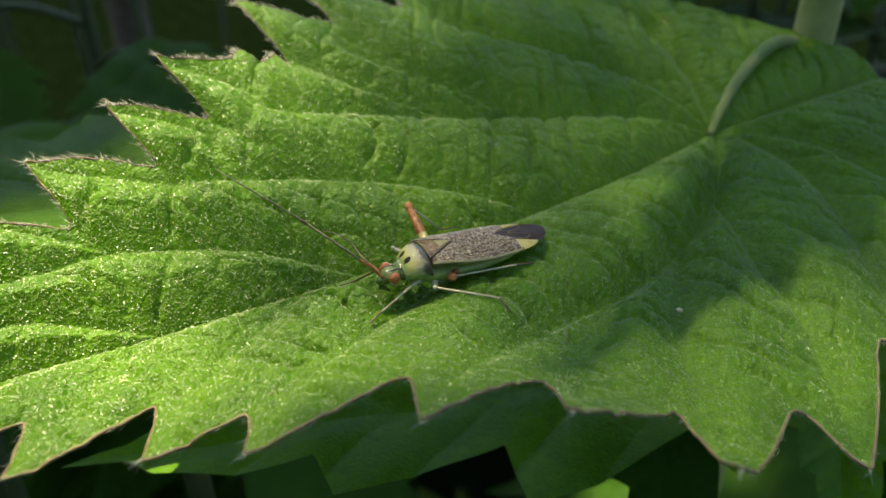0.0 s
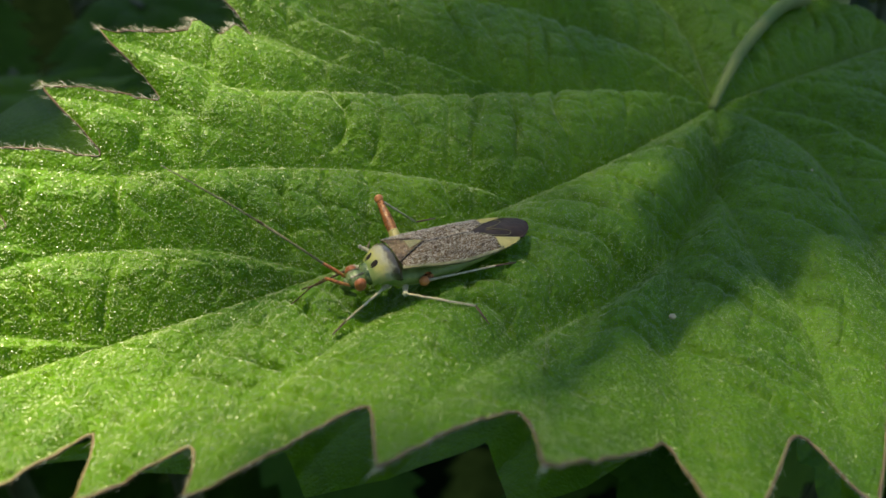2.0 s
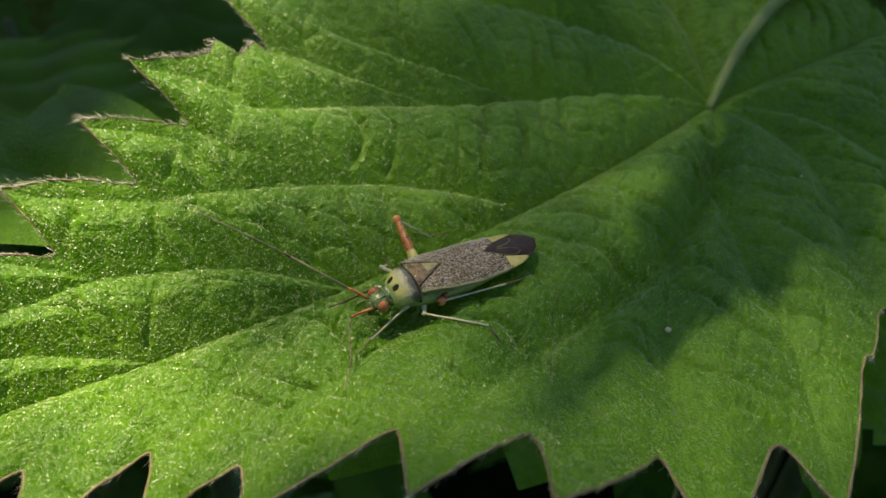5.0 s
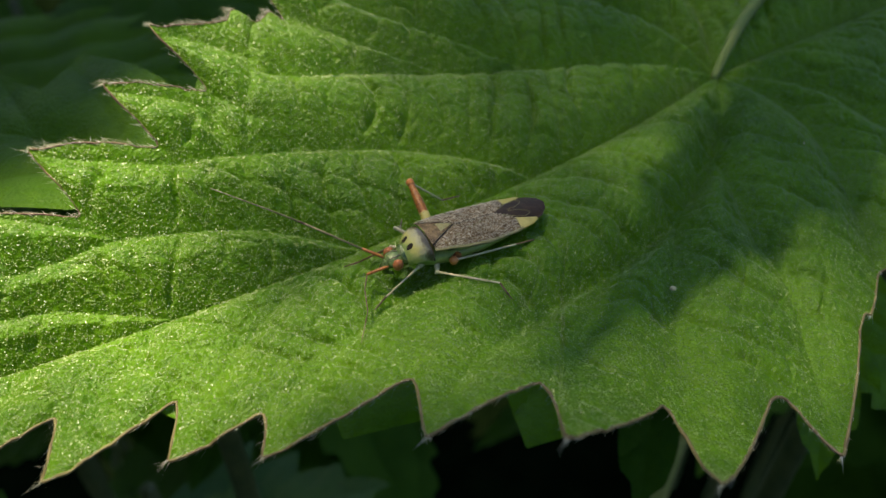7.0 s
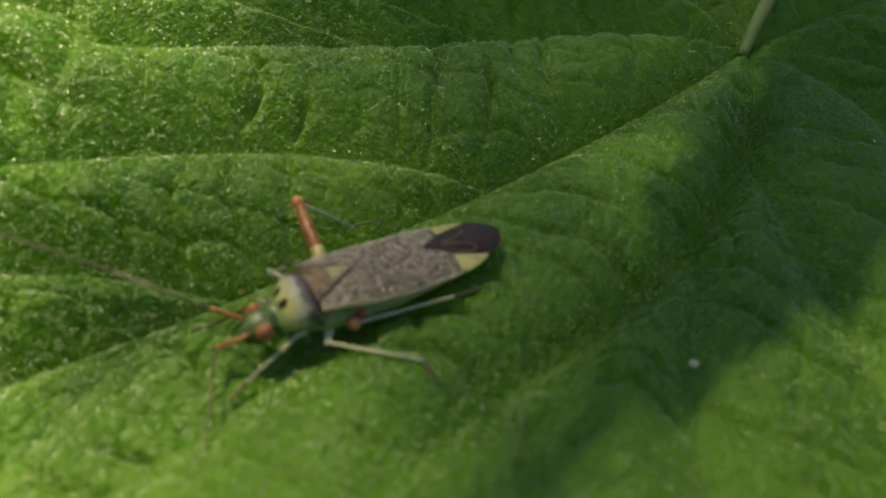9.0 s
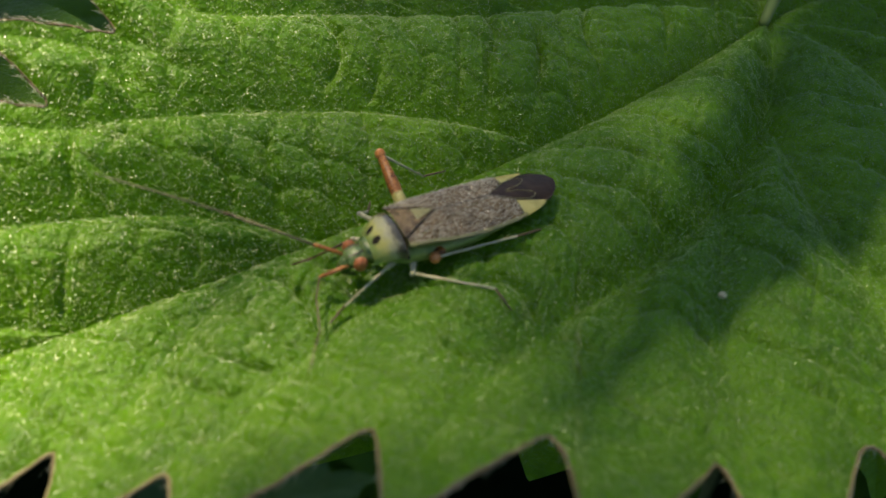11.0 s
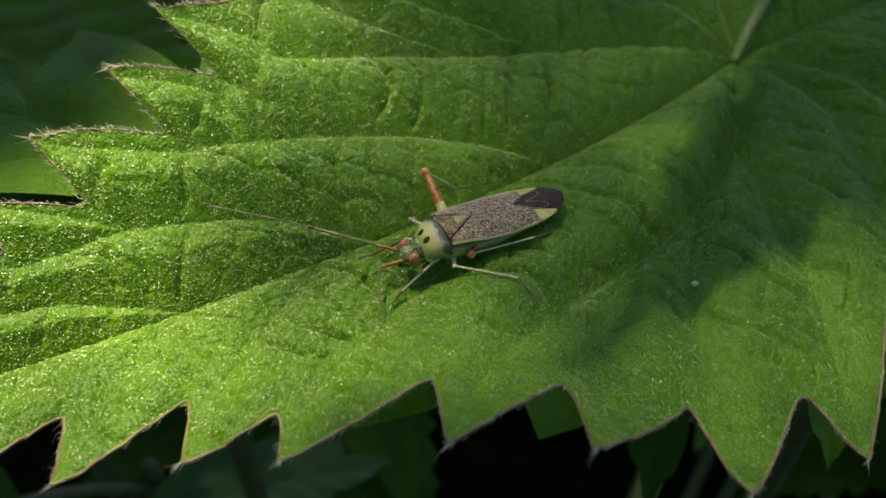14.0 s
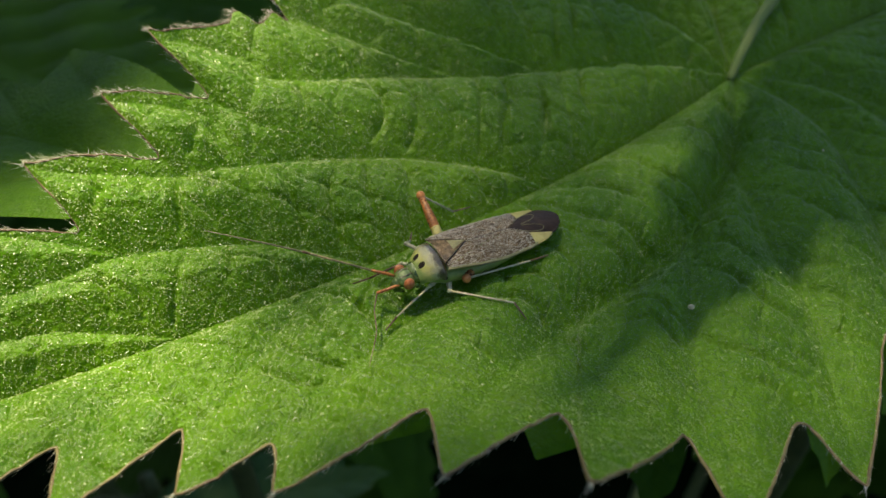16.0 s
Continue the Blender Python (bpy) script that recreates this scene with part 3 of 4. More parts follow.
for k, (b, hd, pt, ln, wd) in enumerate((((-80, 135, -20), -140, -10, 50, 18), ((-50, 135, -28), -60, -15, 50, 18), ((-60, 140, -60), -100, -20, 60, 22))):
    hang_leaf(BACK, BACK_FOOT, b, hd, pt, 0, ln, wd, 0.15, 0.08, 60 + k, (-66, 147, b[2] - 6))


# a stand of nettles behind, which hides and shades the ground
stand = np.random.default_rng(77)
# from 44 on: unseen plants beside and behind the camera, added to block skylight
for k in range(84):
    ang, far_ = (stand.uniform(-1.25, 1.1), stand.uniform(95, 420)) if k < 44 else (stand.uniform(1.2, 5.0), stand.uniform(120, 380))
    px, py = 10 + math.sin(ang) * far_, 40 + math.cos(ang) * far_
    top = (-25 - 0.12 * (330 - far_) + stand.uniform(-25, 15) if far_ < 260 else stand.uniform(20, 120)) if k < 44 else stand.uniform(10, 150)
    plant, foot = neighbour("nettle stalk with broad drooping leaves, coloured dark for shade", px, py, top, (stand.uniform(-8, 8), stand.uniform(-8, 8)))
    tagged(plant, group="background nettles")
    turn = stand.uniform(0, 360)
    for j in range(8):
        turn += 90 + stand.uniform(-25, 25) + (180 if j % 2 else 0)
        zz = top - 6 - 22 * (j // 2) - stand.uniform(0, 8)
        reach = stand.uniform(10, 20)
        b = (px + math.cos(radians(turn)) * reach, py + math.sin(radians(turn)) * reach, zz)
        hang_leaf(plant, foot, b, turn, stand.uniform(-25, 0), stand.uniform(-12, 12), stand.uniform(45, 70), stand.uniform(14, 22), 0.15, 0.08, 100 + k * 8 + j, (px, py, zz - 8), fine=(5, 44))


# two tall plants out of view, added to cast shade on the background
for px, py, top in ((-112, 84, 70), (-128, 40, 40)):
    plant, foot = neighbour("unseen tall nettle stalk with broad drooping leaves, added for shade", px, py, top, (stand.uniform(-6, 6), stand.uniform(-6, 6)))
    tagged(plant, group="background nettles")
    turn = stand.uniform(0, 360)
    for j in range(10):
        turn += 90 + stand.uniform(-25, 25) + (180 if j % 2 else 0)
        zz = top - 8 - 24 * (j // 2) - stand.uniform(0, 8)
        b = (px + math.cos(radians(turn)) * 14, py + math.sin(radians(turn)) * 14, zz)
        hang_leaf(plant, foot, b, turn, stand.uniform(-25, 0), stand.uniform(-12, 12), stand.uniform(40, 55), stand.uniform(16, 22), 0.15, 0.08, 400 + int(px) + j, (px, py, zz - 8), fine=(8, 90))


# an unseen tall shrub, added up-sun: its fine foliage dims the sunlight on the petiole half of the leaf
def build_shade_shrub():
    rise = 900.0
    top = canopy_point(-25, 5, rise)
    foot = np.array((top[0] + 60, top[1] + 90, -LIFT))
    shrub = tagged(new("shrub"), "unseen tall shrub with small leaves, added to dim and dapple the sunlight", "shrub")
    shrub.location = (foot[0] * MM, foot[1] * MM, 0)
    line = curve_through([foot, foot + (-10, -20, 500), top + (20, 30, 0), top + (0, 0, 60)], 8)
    part("trunk", (*tube(line - foot, list(np.linspace(11, 3, len(line))), 10), BARK), shrub)
    verts, faces, count = [], [], 0
    for k in range(7600):
        # evenly spread places, thinned out by the density wanted there
        s, v, keep = -70 + 148 * (k * 0.8191725 % 1), -50 + 105 * (k * 0.6710436 % 1), k * 0.5497005 % 1
        far_lit = np.interp(s, (0, 10, 15, 18, 20.5, 24, 27), (0.14, 0.10, 0.19, 0.42, 0.68, 0.97, 1))
        mid_lit = np.interp(s, (0, 11.5, 16, 20, 26, 31, 36), (0.14, 0.10, 0.14, 0.33, 0.46, 0.52, 0.85))
        near_lit = np.interp(s, (0, 8, 11, 14.3, 20, 26.5, 32, 36, 42), (0.2, 0.36, 0.44, 0.28, 0.2, 0.14, 0.14, 0.22, 0.62))
        near_rim = np.interp(s, (15, 22, 30, 40, 50), (-24, -23, -18, -13, -9))
        far_rim = np.interp(s, (20, 25, 30, 40, 50), (22, 19, 15, 10, 8))
        lit = np.interp(v, (near_rim - 3, near_rim, -9, -6, 1, 4, far_rim, far_rim + 3), (0.07, near_lit, near_lit, mid_lit, mid_lit, far_lit, far_lit, 0.06))
        lit = lit if s < 60 else 0.1
        if keep > -math.log(lit) / 4.4:
            continue
        rng = np.random.default_rng(1000 + k)
        p = canopy_point(s, v, rise + rng.uniform(-90, 90))
        lv, lf = plain_leaf(rng.uniform(4.2, 7), rng.uniform(1.3, 1.9), 0.2, 0.1, k, 5, 3, 7)
        r = np.array(Euler((rng.uniform(-0.5, 0.5), rng.uniform(-0.5, 0.5), rng.uniform(0, 6.28))).to_matrix())
        verts.append(lv @ r.T + p - foot)
        faces.append(lf + count)
        count += len(lv)
    # the wide crown, added to shade the background, open only where the sun falls on the leaf
    rng = np.random.default_rng(12)
    for k in range(1300):
        s, v = rng.uniform(-230, 250), rng.uniform(-210, 250)
        if -74 < s < 82 and -54 < v < 59:
            continue
        p = canopy_point(s, v, rise + rng.uniform(-150, 60))
        lv, lf = plain_leaf(rng.uniform(36, 52), rng.uniform(13, 17), 0.2, 0.1, k, 5, 4, 14)
        r = np.array(Euler((rng.uniform(-0.4, 0.4), rng.uniform(-0.4, 0.4), rng.uniform(0, 6.28))).to_matrix())
        verts.append((lv - (20, 0, 0)) @ r.T + p - foot)
        faces.append(lf + count)
        count += len(lv)
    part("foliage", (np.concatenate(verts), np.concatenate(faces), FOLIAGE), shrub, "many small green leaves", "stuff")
    for k in range(14):
        end = canopy_point(rng.uniform(-65, 14), rng.uniform(-4, 46), rise)
        mid = (end + top) / 2 + (0, 0, 15)
        part("twig", (*tube(curve_through([top, mid, end], 6) - foot, list(np.linspace(1.6, 0.5, 13)), 6), BARK), shrub)


build_shade_shrub()

# grit on the leaf
for s, v, r, lift in ((1.6, -7.2, 0.24, 0.42), (14.8, -9.7, 0.16, 0.0)):
    p = on_leaf(s, v)
    bv, bf = ball((0, 0, 0), (r, r * 0.8, r * 0.7), 10, 7)
    bv = [tuple(np.array(q) * (1 + 0.12 * noise.noise(Vector(q) * 9))) for q in bv]
    ob = part("grit", (bv, bf, GRIT))
    ob.location = (p[0] * MM, p[1] * MM, (p[2] + lift + r * 0.7 + LIFT) * MM)
    tagged(ob, "tiny pale grain lying on the leaf", "grain", "grains on the leaf")


# ---- the bug: +x to its head, +y to its left side ----
BUG = new("plant_bug")
tagged(BUG, "grey-brown plant bug with green head standing on the nettle leaf", "bug")
BUG.matrix_world = pose(1.18 * MM, 30.17 * MM, LIFT * MM, 0, 0, -147.2) @ pose(0, -0.0 * MM, 0, 0, 0, -3.4)


def half_width(x):
    return np.interp(x, (-4.05, -3.9, -3.5, -2.8, -1.8, -0.5, 0.8, 1.8, 2.5), (0.05, 0.40, 0.72, 1.02, 1.22, 1.30, 1.25, 1.12, 1.02))


def wing_height(x, y):
    top = np.interp(x, (-4.1, -3, -1.5, 0.5, 1.5, 2.4), (0.34, 0.50, 0.76, 1.02, 1.17, 1.22))
    return top - 0.26 * (np.abs(y) / 1.25) ** 2 - 0.10 * (np.abs(y) / 1.25) ** 6


def wing_patch(x0, x1, y_in, y_out, lift=0.0, thick=0.05, nx=36, ny=16):
    """A plate of the folded wing between two lines y(x), with thickness."""
    xs = np.linspace(x0, x1, nx)
    f = np.linspace(0, 1, ny)
    a, b = y_in(xs), y_out(xs)
    y = a[:, None] + (b - a)[:, None] * f
    x = np.repeat(xs[:, None], ny, 1)
    z = wing_height(x, y) + lift
    bev = np.minimum(1, np.minimum(f, 1 - f) * 12)
    z = z - 0.03 * (1 - bev)[None, :] ** 2
    top = np.stack([x, y, z], -1).reshape(-1, 3)
    low = top - (0, 0, thick)
    faces = grid_faces(nx, ny)
    border = list(range(ny)) + [i * ny + ny - 1 for i in range(1, nx)] + [nx * ny - 1 - j for j in range(1, ny)] + [i * ny for i in range(nx - 2, 0, -1)]
    n = len(top)
    quads = [tuple(q) for q in faces] + [tuple(q[::-1] + n) for q in faces]
    quads += [(border[k], border[(k + 1) % len(border)], border[(k + 1) % len(border)] + n, border[k] + n) for k in range(len(border))]
    if float(np.mean(b - a)) < 0:
        quads = [q[::-1] for q in quads]
    return np.concatenate([top, low]), quads


def build_bug():
    zero = lambda x: 0 * x
    for side in (1, -1):
        edge = lambda x, s=side: s * half_width(x)
        costa_in = lambda x, s=side: s * (half_width(x) - 0.09)
        # clavus: the strip beside the scutellum and the midline
        clav = lambda x, s=side: s * np.interp(x, (-1.3, 0.5, 2.35), (0.03, 0.42, 0.93))
        inner = lambda x, s=side: s * np.interp(x, (-1.3, 0.95, 2.35), (0.015, 0.03, 0.76))
        part("clavus", (*wing_patch(-1.28, 2.35, inner, lambda x, s=side: clav(x) - s * 0.02, 0.012), CLAVUS), BUG)
        back = lambda x, s=side: s * np.interp(x, (-2.05, -1.3, 1.9), (0.55, 0.02, 0.02))
        part("corium", (*wing_patch(-2.05, 2.35, lambda x, s=side: np.where(x > -1.28, clav(x) + s * 0.02, back(x)), costa_in), CORIUM), BUG, "grey-brown finely downy forewing")
        part("wing_edge", (*wing_patch(-2.2, 2.38, lambda x, s=side: costa_in(x) + s * 0.005, edge, 0.012), COSTA), BUG, "pale yellowish wing edge")
        part("cuneus", (*wing_patch(-3.15, -2.08, lambda x, s=side: s * np.interp(x, (-3.15, -2.08), (0.80, 0.52)), edge, 0.006), CUNEUS), BUG, "pale yellow wing corner")
        # raised veins of the corium
        for a, b in (((1.5, 0.72), (-1.7, 0.55)), ((1.6, 0.9), (-1.5, 0.95)), ((1.2, 0.6), (-0.6, 0.30))):
            xs = np.linspace(a[0], b[0], 14)
            ys = side * np.interp(xs, (b[0], a[0]), (b[1], a[1]))
            part("wing_vein", (*tube(np.column_stack([xs, ys, wing_height(xs, ys) + 0.012]), 0.022, 6), CLAVUS), BUG)
    inner_m = lambda x: -np.minimum(half_width(x) - 0.0, np.interp(x, (-3.15, -2.05, -1.3), (0.80, 0.54, 0.03)))
    outer_m = lambda x: np.minimum(half_width(x) - 0.0, np.interp(x, (-3.15, -2.05, -1.3), (0.80, 0.54, 0.03)))
    part("membrane", (*wing_patch(-4.04, -1.3, inner_m, outer_m, -0.012, 0.04, 44, 20), MEMBRANE), BUG, "dark brown wing membrane")
    for side in (1, -1):
        xs = np.array((-1.6, -2.1, -2.7, -2.95, -2.6, -2.0))
        ys = side * np.array((0.20, 0.46, 0.58, 0.40, 0.16, 0.04))
        c = curve_through(np.column_stack([xs, ys, wing_height(xs, ys) + 0.0]), 6)
        part("membrane_vein", (*tube(c, 0.013, 6), OCHRE), BUG)
    # scutellum
    sx, sy = np.meshgrid(np.linspace(0.95, 2.4, 16), np.linspace(-1, 1, 15), indexing="ij")
    wide = np.interp(sx, (0.95, 2.4), (0.02, 0.76))
    y = sy * wide
    z = wing_height(sx, y) + 0.05 + 0.05 * (1 - sy ** 2)
    part("scutellum", (np.stack([sx, y, z], -1).reshape(-1, 3), grid_faces(16, 15), CLAVUS), BUG, "grey-brown triangular scutellum")
    patch = np.stack([sx, y, z + 0.01], -1)[1:9, 2:13]
    part("scutellum_patch", (patch.reshape(-1, 3), grid_faces(8, 11), OCHRE), BUG, "yellowish patch")
    for side in (1, -1):
        line = [(2.36, side * 0.78), (1.6, side * 0.40), (0.95, side * 0.02)]
        part("suture", (*tube([(px, py, float(wing_height(px, py)) + 0.03) for px, py in line], 0.042, 6), SPOT), BUG)
    part("suture", (*tube([(px, 0.0, float(wing_height(px, 0.0)) + 0.006) for px in (0.95, 0.0, -0.7, -1.3)], 0.028, 6), SPOT), BUG)
    # pronotum: a sloping shield with turned-down sides
    nx, ny = 26, 31
    xs, fs = np.linspace(2.38, 3.50, nx), np.linspace(-1, 1, ny)
    x, f = np.meshgrid(xs, fs, indexing="ij")
    hw = np.interp(x, (2.38, 2.52, 2.92, 3.36, 3.50), (1.00, 1.06, 0.92, 0.70, 0.60))
    top = np.interp(x, (2.38, 2.50, 2.72, 3.03, 3.36, 3.50), (1.20, 1.36, 1.40, 1.24, 0.96, 0.78))
    ang = f * 1.75
    y = hw * np.sin(ang) / np.sin(np.clip(np.abs(ang), 1e-3, math.pi / 2).max())
    z = top - hw * 0.74 * (1 - np.cos(ang))
    pv = np.stack([x, y, z], -1).reshape(-1, 3)
    part("pronotum", (pv, grid_faces(nx, ny), SHIELD), BUG, "glossy yellowish green shield with two black spots")

    def on_shield(px, pf):
        w, t = np.interp(px, xs, hw[:, 0]), np.interp(px, xs, top[:, 0])
        a = pf * 1.75
        return np.array((px, w * math.sin(a), t - w * 0.74 * (1 - math.cos(a))))
    for pf in (0.20, -0.20):
        ring = [on_shield(3.25 + 0.15 * math.cos(q) * r, pf + 0.10 * math.sin(q) * r) + (0, 0, 0.012 - 0.01 * r) for r in (0.02, 0.6, 1.0) for q in np.linspace(0, 2 * math.pi, 14, endpoint=False)]
        part("spot", (ring, [tuple(q) for q in grid_faces(3, 14, True)], SPOT), BUG, "black spot on the shield")
    band = [on_shield(px, pf) + (0, 0, 0.012) for px in np.linspace(2.385, 2.47, 6) for pf in np.linspace(-0.92, 0.92, 25)]
    part("hind_band", (band, [tuple(q) for q in grid_faces(6, 25)], DARK_SHELL), BUG, "dark hind border of the shield")
    # silvery down on the wings and shield
    rng = np.random.default_rng(5)
    hx = rng.uniform(-2.0, 2.35, 2400)
    hy = rng.uniform(-1, 1, 2400) * (half_width(hx) - 0.03)
    bare = (hx < -1.25) & (np.abs(hy) < np.interp(hx, (-2.2, -1.3), (0.62, 0.05)))
    hx, hy = hx[~bare], hy[~bare]
    hb = np.column_stack([hx, hy, wing_height(hx, hy) + 0.014])
    ht = hb + np.column_stack([-rng.uniform(0.08, 0.20, len(hx)), rng.normal(0, 0.03, len(hx)), rng.uniform(0.0, 0.04, len(hx))])
    part("down", (*spikes(hb, ht, 0.0075), DOWN), BUG, "fine silvery hairs on the wings", "stuff")
    gx = rng.uniform(-2.0, 2.3, 1900)
    gy = rng.uniform(-1, 1, 1900) * (half_width(gx) - 0.05)
    gz = wing_height(gx, gy) + 0.02
    glint = ~((gx < -1.25) & (np.abs(gy) < np.interp(gx, (-2.2, -1.3), (0.62, 0.05))))
    part("wing_sheen", (*scales(np.column_stack([gx, gy, gz])[glint], 0.014 + 0.024 * rng.random(int(glint.sum())) ** 2, rng, 0.25, (0.1, 0.2, 1.0)), DOWN, False), BUG, "tiny glinting scales on the wings", "stuff")
    # thorax and abdomen under the wings
    body = []
    stations = ((-3.6, 0.25, 0.12, 0.22), (-2.8, 0.62, 0.26, 0.12), (-1.5, 0.95, 0.42, 0.05), (0, 1.06, 0.55, 0.02), (1.4, 1.02, 0.60, 0.08), (2.4, 0.92, 0.58, 0.22), (3.1, 0.60, 0.42, 0.34), (3.3, 0.42, 0.32, 0.36))
    for sxx, w, hgt, cz in stations:
        for q in np.linspace(0, 2 * math.pi, 20, endpoint=False):
            body.append((sxx, w * math.cos(q), cz + hgt * math.sin(q) * (1.0 if math.sin(q) < 0 else 0.75)))
    faces = [tuple(q) for q in grid_faces(len(stations), 20, True)] + [tuple(range(20)), tuple(range((len(stations) - 1) * 20, len(stations) * 20))[::-1]]
    part("abdomen", (body, faces, BELLY), BUG, "yellowish green underside")
    # collar and head
    part("collar", (*tube([(3.34, 0, 0.46), (3.56, 0, 0.42)], [0.56, 0.50], 20, 0.72), GREEN_SHELL), BUG)
    head = part("head", (*ball((3.92, 0, 0.38), (0.46, 0.50, 0.33), 22, 14), GREEN_SHELL), BUG, "green head with dark lines")
    part("snout", (*tube([(4.2, 0, 0.28), (4.46, 0, 0.10), (4.40, 0, -0.12), (4.0, 0, -0.45)], [0.30, 0.20, 0.12, 0.06], 12), GREEN_SHELL), head)
    for side in (1, -1):
        part("eye", (*ball((3.95, side * 0.46, 0.42), (0.25, 0.20, 0.28), 16, 11), EYE), head, "reddish orange compound eye")
        part("head_line", (*tube(curve_through([(3.62, side * 0.12, 0.66), (3.9, side * 0.20, 0.70), (4.2, side * 0.14, 0.62)], 5), 0.03, 6), DARK_SHELL), head)
    build_legs()


def limb(name, points, radii, mat, parent, label=""):
    return part(name, (*tube(points, radii, 10), mat), parent, label)


def bristles(a, b, n, size, parent, seed, mat):
    rng = np.random.default_rng(seed)
    a, b = np.array(a), np.array(b)
    t = rng.random((n, 1))
    base = a + (b - a) * t
    tip = base + rng.normal(0, 1, (n, 3)) * size + (b - a) / np.linalg.norm(b - a) * size
    part("bristles", (*spikes(base, tip, 0.010), mat), parent, "", "stuff")


def leg(hip, knee, ankle, toe, thick, femur_mat, shin_mat, seed, label):
    femur = limb("leg", [hip, (np.array(hip) * 0.45 + np.array(knee) * 0.55).tolist(), knee], [thick * 0.8, thick, thick * 0.6], femur_mat, BUG, label)
    tibia = limb("tibia", [knee, ankle], [0.052, 0.038], shin_mat, femur)
    mid = (np.array(ankle) * 0.5 + np.array(toe) * 0.5).tolist()
    limb("tarsus", [ankle, mid, toe], [0.045, 0.042, 0.025], BROWN, femur)
    bristles(knee, ankle, 60, 0.075, femur, seed, shin_mat)
    part("knee", (*ball(knee, (thick * 0.85, thick * 0.85, thick * 0.85), 12, 8), KNEE if femur_mat is ORANGE else PALE_LEG), femur)
    if femur_mat is ORANGE:
        a, b = np.array(hip), np.array(knee)
        part("femur_base", (*tube([a, a + (b - a) * 0.3, a + (b - a) * 0.5], [thick * 0.84, thick * 1.02, thick * 0.92], 10), CUNEUS), femur, "yellowish base of the thigh")
        rng = np.random.default_rng(seed + 40)
        t = rng.uniform(0.35, 0.97, (70, 1))
        q = rng.normal(0, 1, (70, 3))
        q -= (q @ (b - a))[:, None] * (b - a) / ((b - a) @ (b - a))
        q /= np.linalg.norm(q, axis=1)[:, None]
        rad = np.interp(t, (0, 0.55, 1), (thick * 0.8, thick, thick * 0.6))
        part("femur_specks", (*specks(a + (b - a) * t + q * rad, 0.012 + 0.022 * rng.random(70), rng), SPOT), femur, "dark specks", "stuff")
    return femur


def build_legs():
    leg((2.7, 0.5, -0.05), (3.11, 0.73, 0.10), (4.88, 1.0, -0.62), (5.6, 1.36, -0.70), 0.11, PALE_LEG, PALE_LEG, 1, "pale front leg")
    leg((2.7, -0.5, -0.05), (3.6, -0.95, 0.2), (5.0, -1.5, -0.55), (5.7, -1.75, -0.75), 0.10, PALE_LEG, BROWN, 2, "pale front leg")
    leg((2.1, 0.6, -0.1), (2.47, 1.30, -0.02), (0.37, 3.13, -0.16), (0.24, 3.94, -0.52), 0.13, PALE_LEG, PALE_LEG, 3, "pale middle leg")
    leg((2.0, -0.7, -0.1), (2.95, -1.75, 0.42), (2.3, -2.6, -0.5), (1.9, -3.2, -0.6), 0.11, PALE_LEG, PALE_LEG, 4, "pale middle leg")
    leg((0.9, 0.6, -0.05), (1.56, 1.18, 0.15), (-1.53, 1.52, -0.05), (-2.93, 1.32, -0.50), 0.24, ORANGE, PALE_LEG, 5, "orange hind leg with a pale spiny shin")
    leg((1.5, -0.7, 0.1), (1.3, -3.35, 1.30), (-0.4, -3.3, -0.45), (-1.4, -3.3, -0.6), 0.235, ORANGE, PALE_LEG, 6, "raised orange hind leg with dark specks")


build_bug()


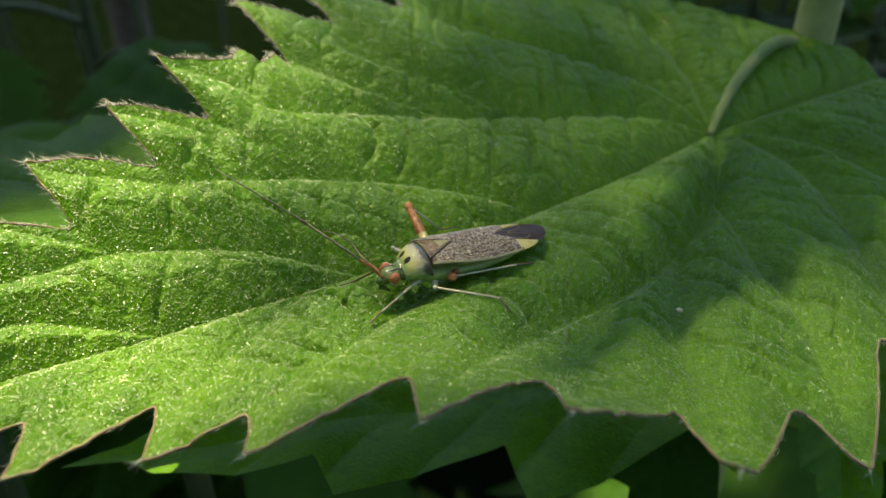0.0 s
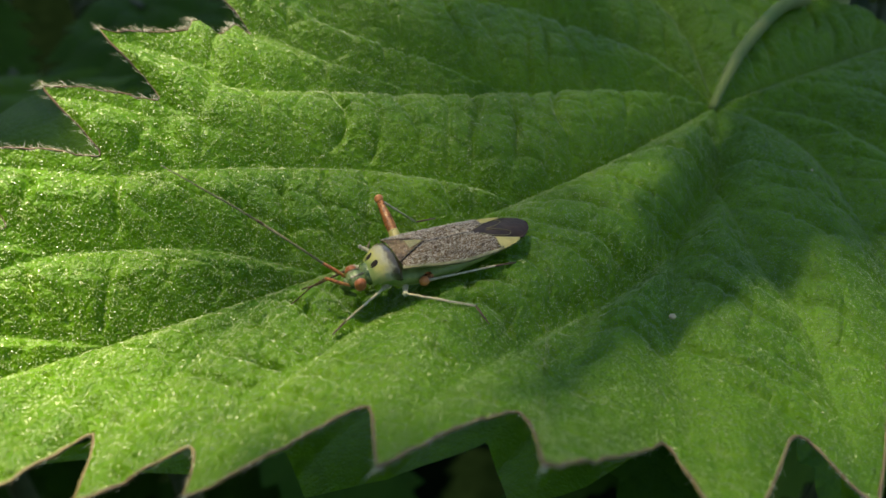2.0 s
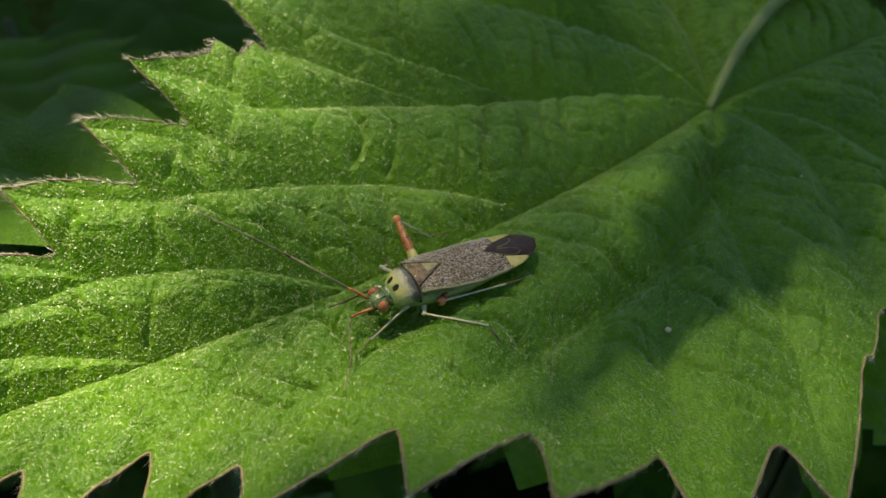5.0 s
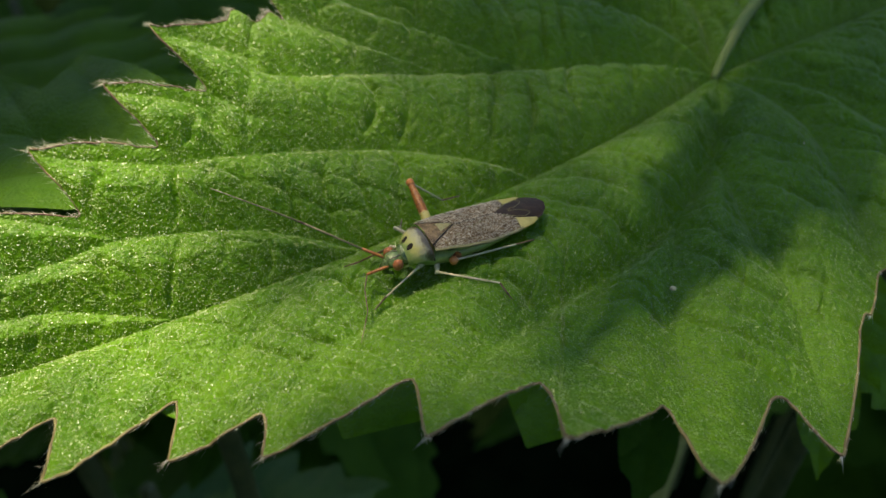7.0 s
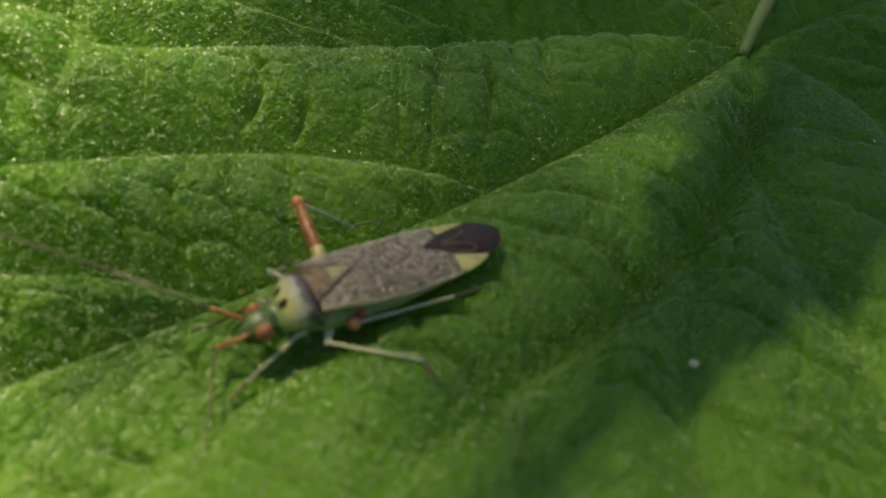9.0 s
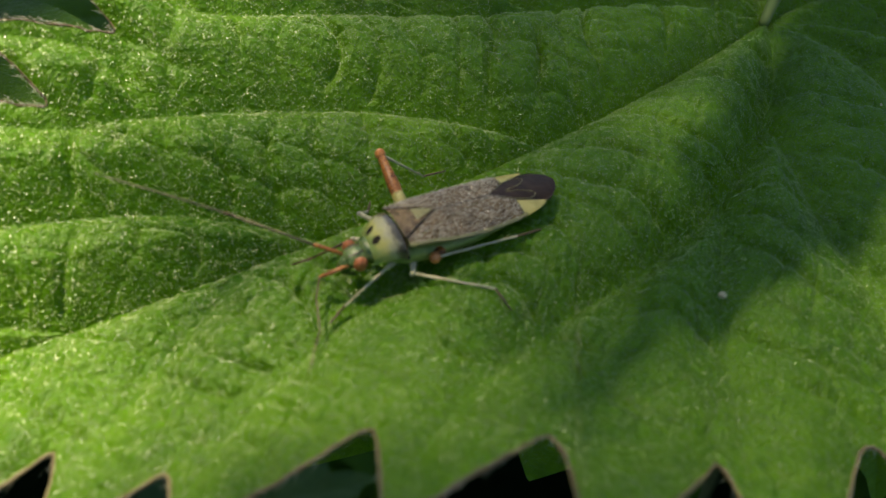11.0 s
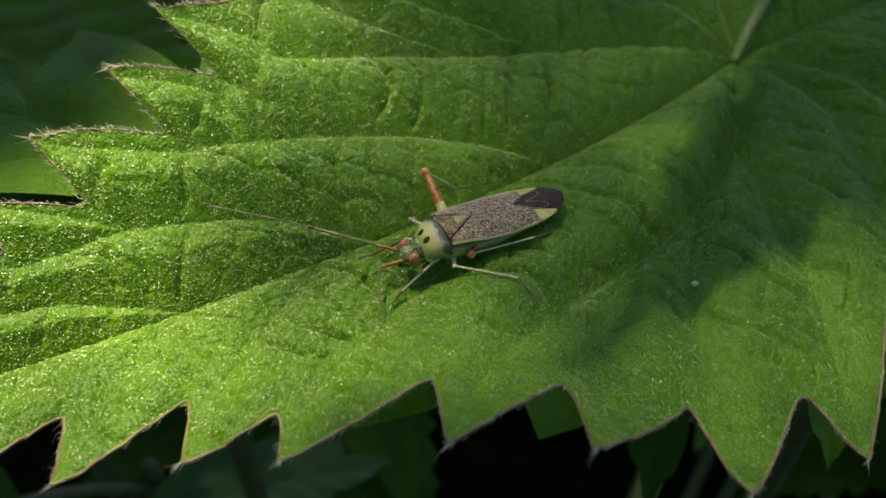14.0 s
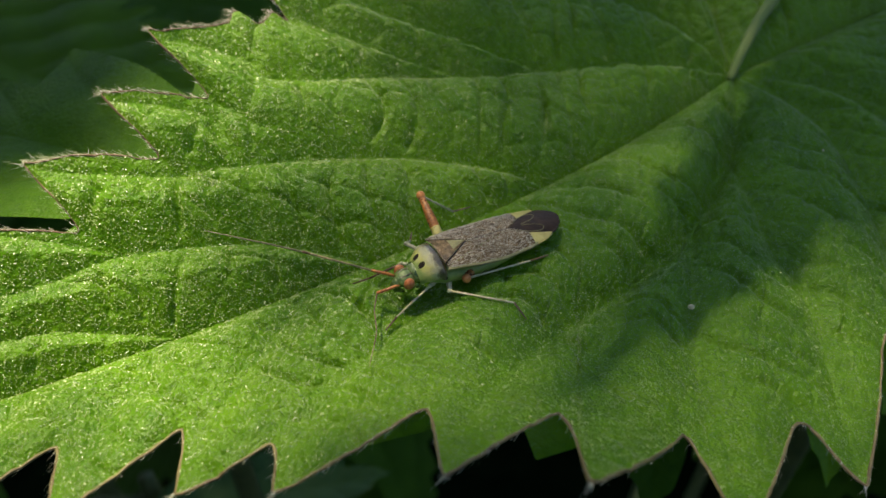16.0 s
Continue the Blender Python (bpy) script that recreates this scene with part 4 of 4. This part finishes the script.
def antenna(label):
    """An antenna along +x from its socket: thick orange first joint, long thin second one, two finer ones."""
    root = part("antenna", (*tube([(0, 0, 0), (0.35, 0, 0.02), (1.05, 0, 0.0)], [0.06, 0.075, 0.065], 10), ORANGE), BUG, label)
    part("shaft", (*tube([(1.05, 0, 0), (2.3, 0.02, 0.07), (4.0, 0.0, 0.10)], [0.050, 0.047, 0.056], 8), ANTENNA), root)
    part("dark_joint", (*tube([(3.75, 0.0, 0.097), (4.05, 0.0, 0.10)], [0.057, 0.060], 8), BROWN), root)
    part("tip_joint", (*tube([(4.05, 0, 0.10), (5.4, 0.02, 0.10), (6.3, 0.03, 0.06), (8.0, 0.05, 0.0)], [0.042, 0.038, 0.033, 0.020], 8), ANTENNA), root)
    return root


def bent_antenna(label):
    """The other antenna: its long joints bend down towards the leaf."""
    back = np.array(pose(0, 0, 0, 0, 11, -10).to_3x3()).T
    at = lambda *pts: [tuple(back @ (np.array(p) - (4.25, 0.22, 0.32))) for p in pts]
    root = part("antenna", (*tube(at((4.25, 0.22, 0.32), (4.7, 0.16, 0.25), (5.26, 0.04, 0.12)), [0.06, 0.075, 0.065], 10), ORANGE), BUG, label)
    part("shaft", (*tube(at((5.26, 0.04, 0.12), (5.7, 0.7, -0.02), (6.05, 1.7, -0.28), (6.4, 2.2, -0.28)), [0.036, 0.032, 0.028, 0.028], 8), BROWN), root)
    part("tip_joint", (*tube(at((6.4, 2.2, -0.32), (6.8, 2.8, -0.22), (7.1, 3.3, -0.05)), [0.03, 0.026, 0.014], 8), ANTENNA), root)
    return root


FAR_ANTENNA = antenna("long thin raised antenna")
NEAR_ANTENNA = bent_antenna("antenna bent down towards the leaf")


def motions():
    far = [(0, 36.3, -33.6), (1.5, 38.2, -34.5), (3.0, 32.9, -32.7), (4.5, 32, -39), (7, 23.1, -38.3), (8, 26.9, -35.4), (9.7, 27, -32), (11.8, 26.4, -26.6), (12.5, 23.6, -24.5), (14.5, 20.9, -29.2), (15, 20.3, -30.1), (16, 21.3, -28.6)]
    walk(FAR_ANTENNA, [(t, pose(4.25 * MM, -0.28 * MM, 0.38 * MM, 0, -up, turn)) for t, up, turn in far])
    near = [(0, 52, -26, -150), (1.5, 46, -26, -150), (2.1, 20, -22, -80), (2.8, 0, -15, -25), (4.5, -11, -10, 0), (7, -10, -10, 0), (9.7, -10, -9, 0), (12.5, -11, -10, 0), (14.5, -9, -14, 0), (16, -10, -12, 0)]
    walk(NEAR_ANTENNA, [(t, pose(4.25 * MM, 0.22 * MM, 0.32 * MM, 0, 0, turn) @ pose(0, 0, 0, 0, -up, 0) @ pose(0, 0, 0, roll, 0, 0)) for t, up, turn, roll in near])


motions()
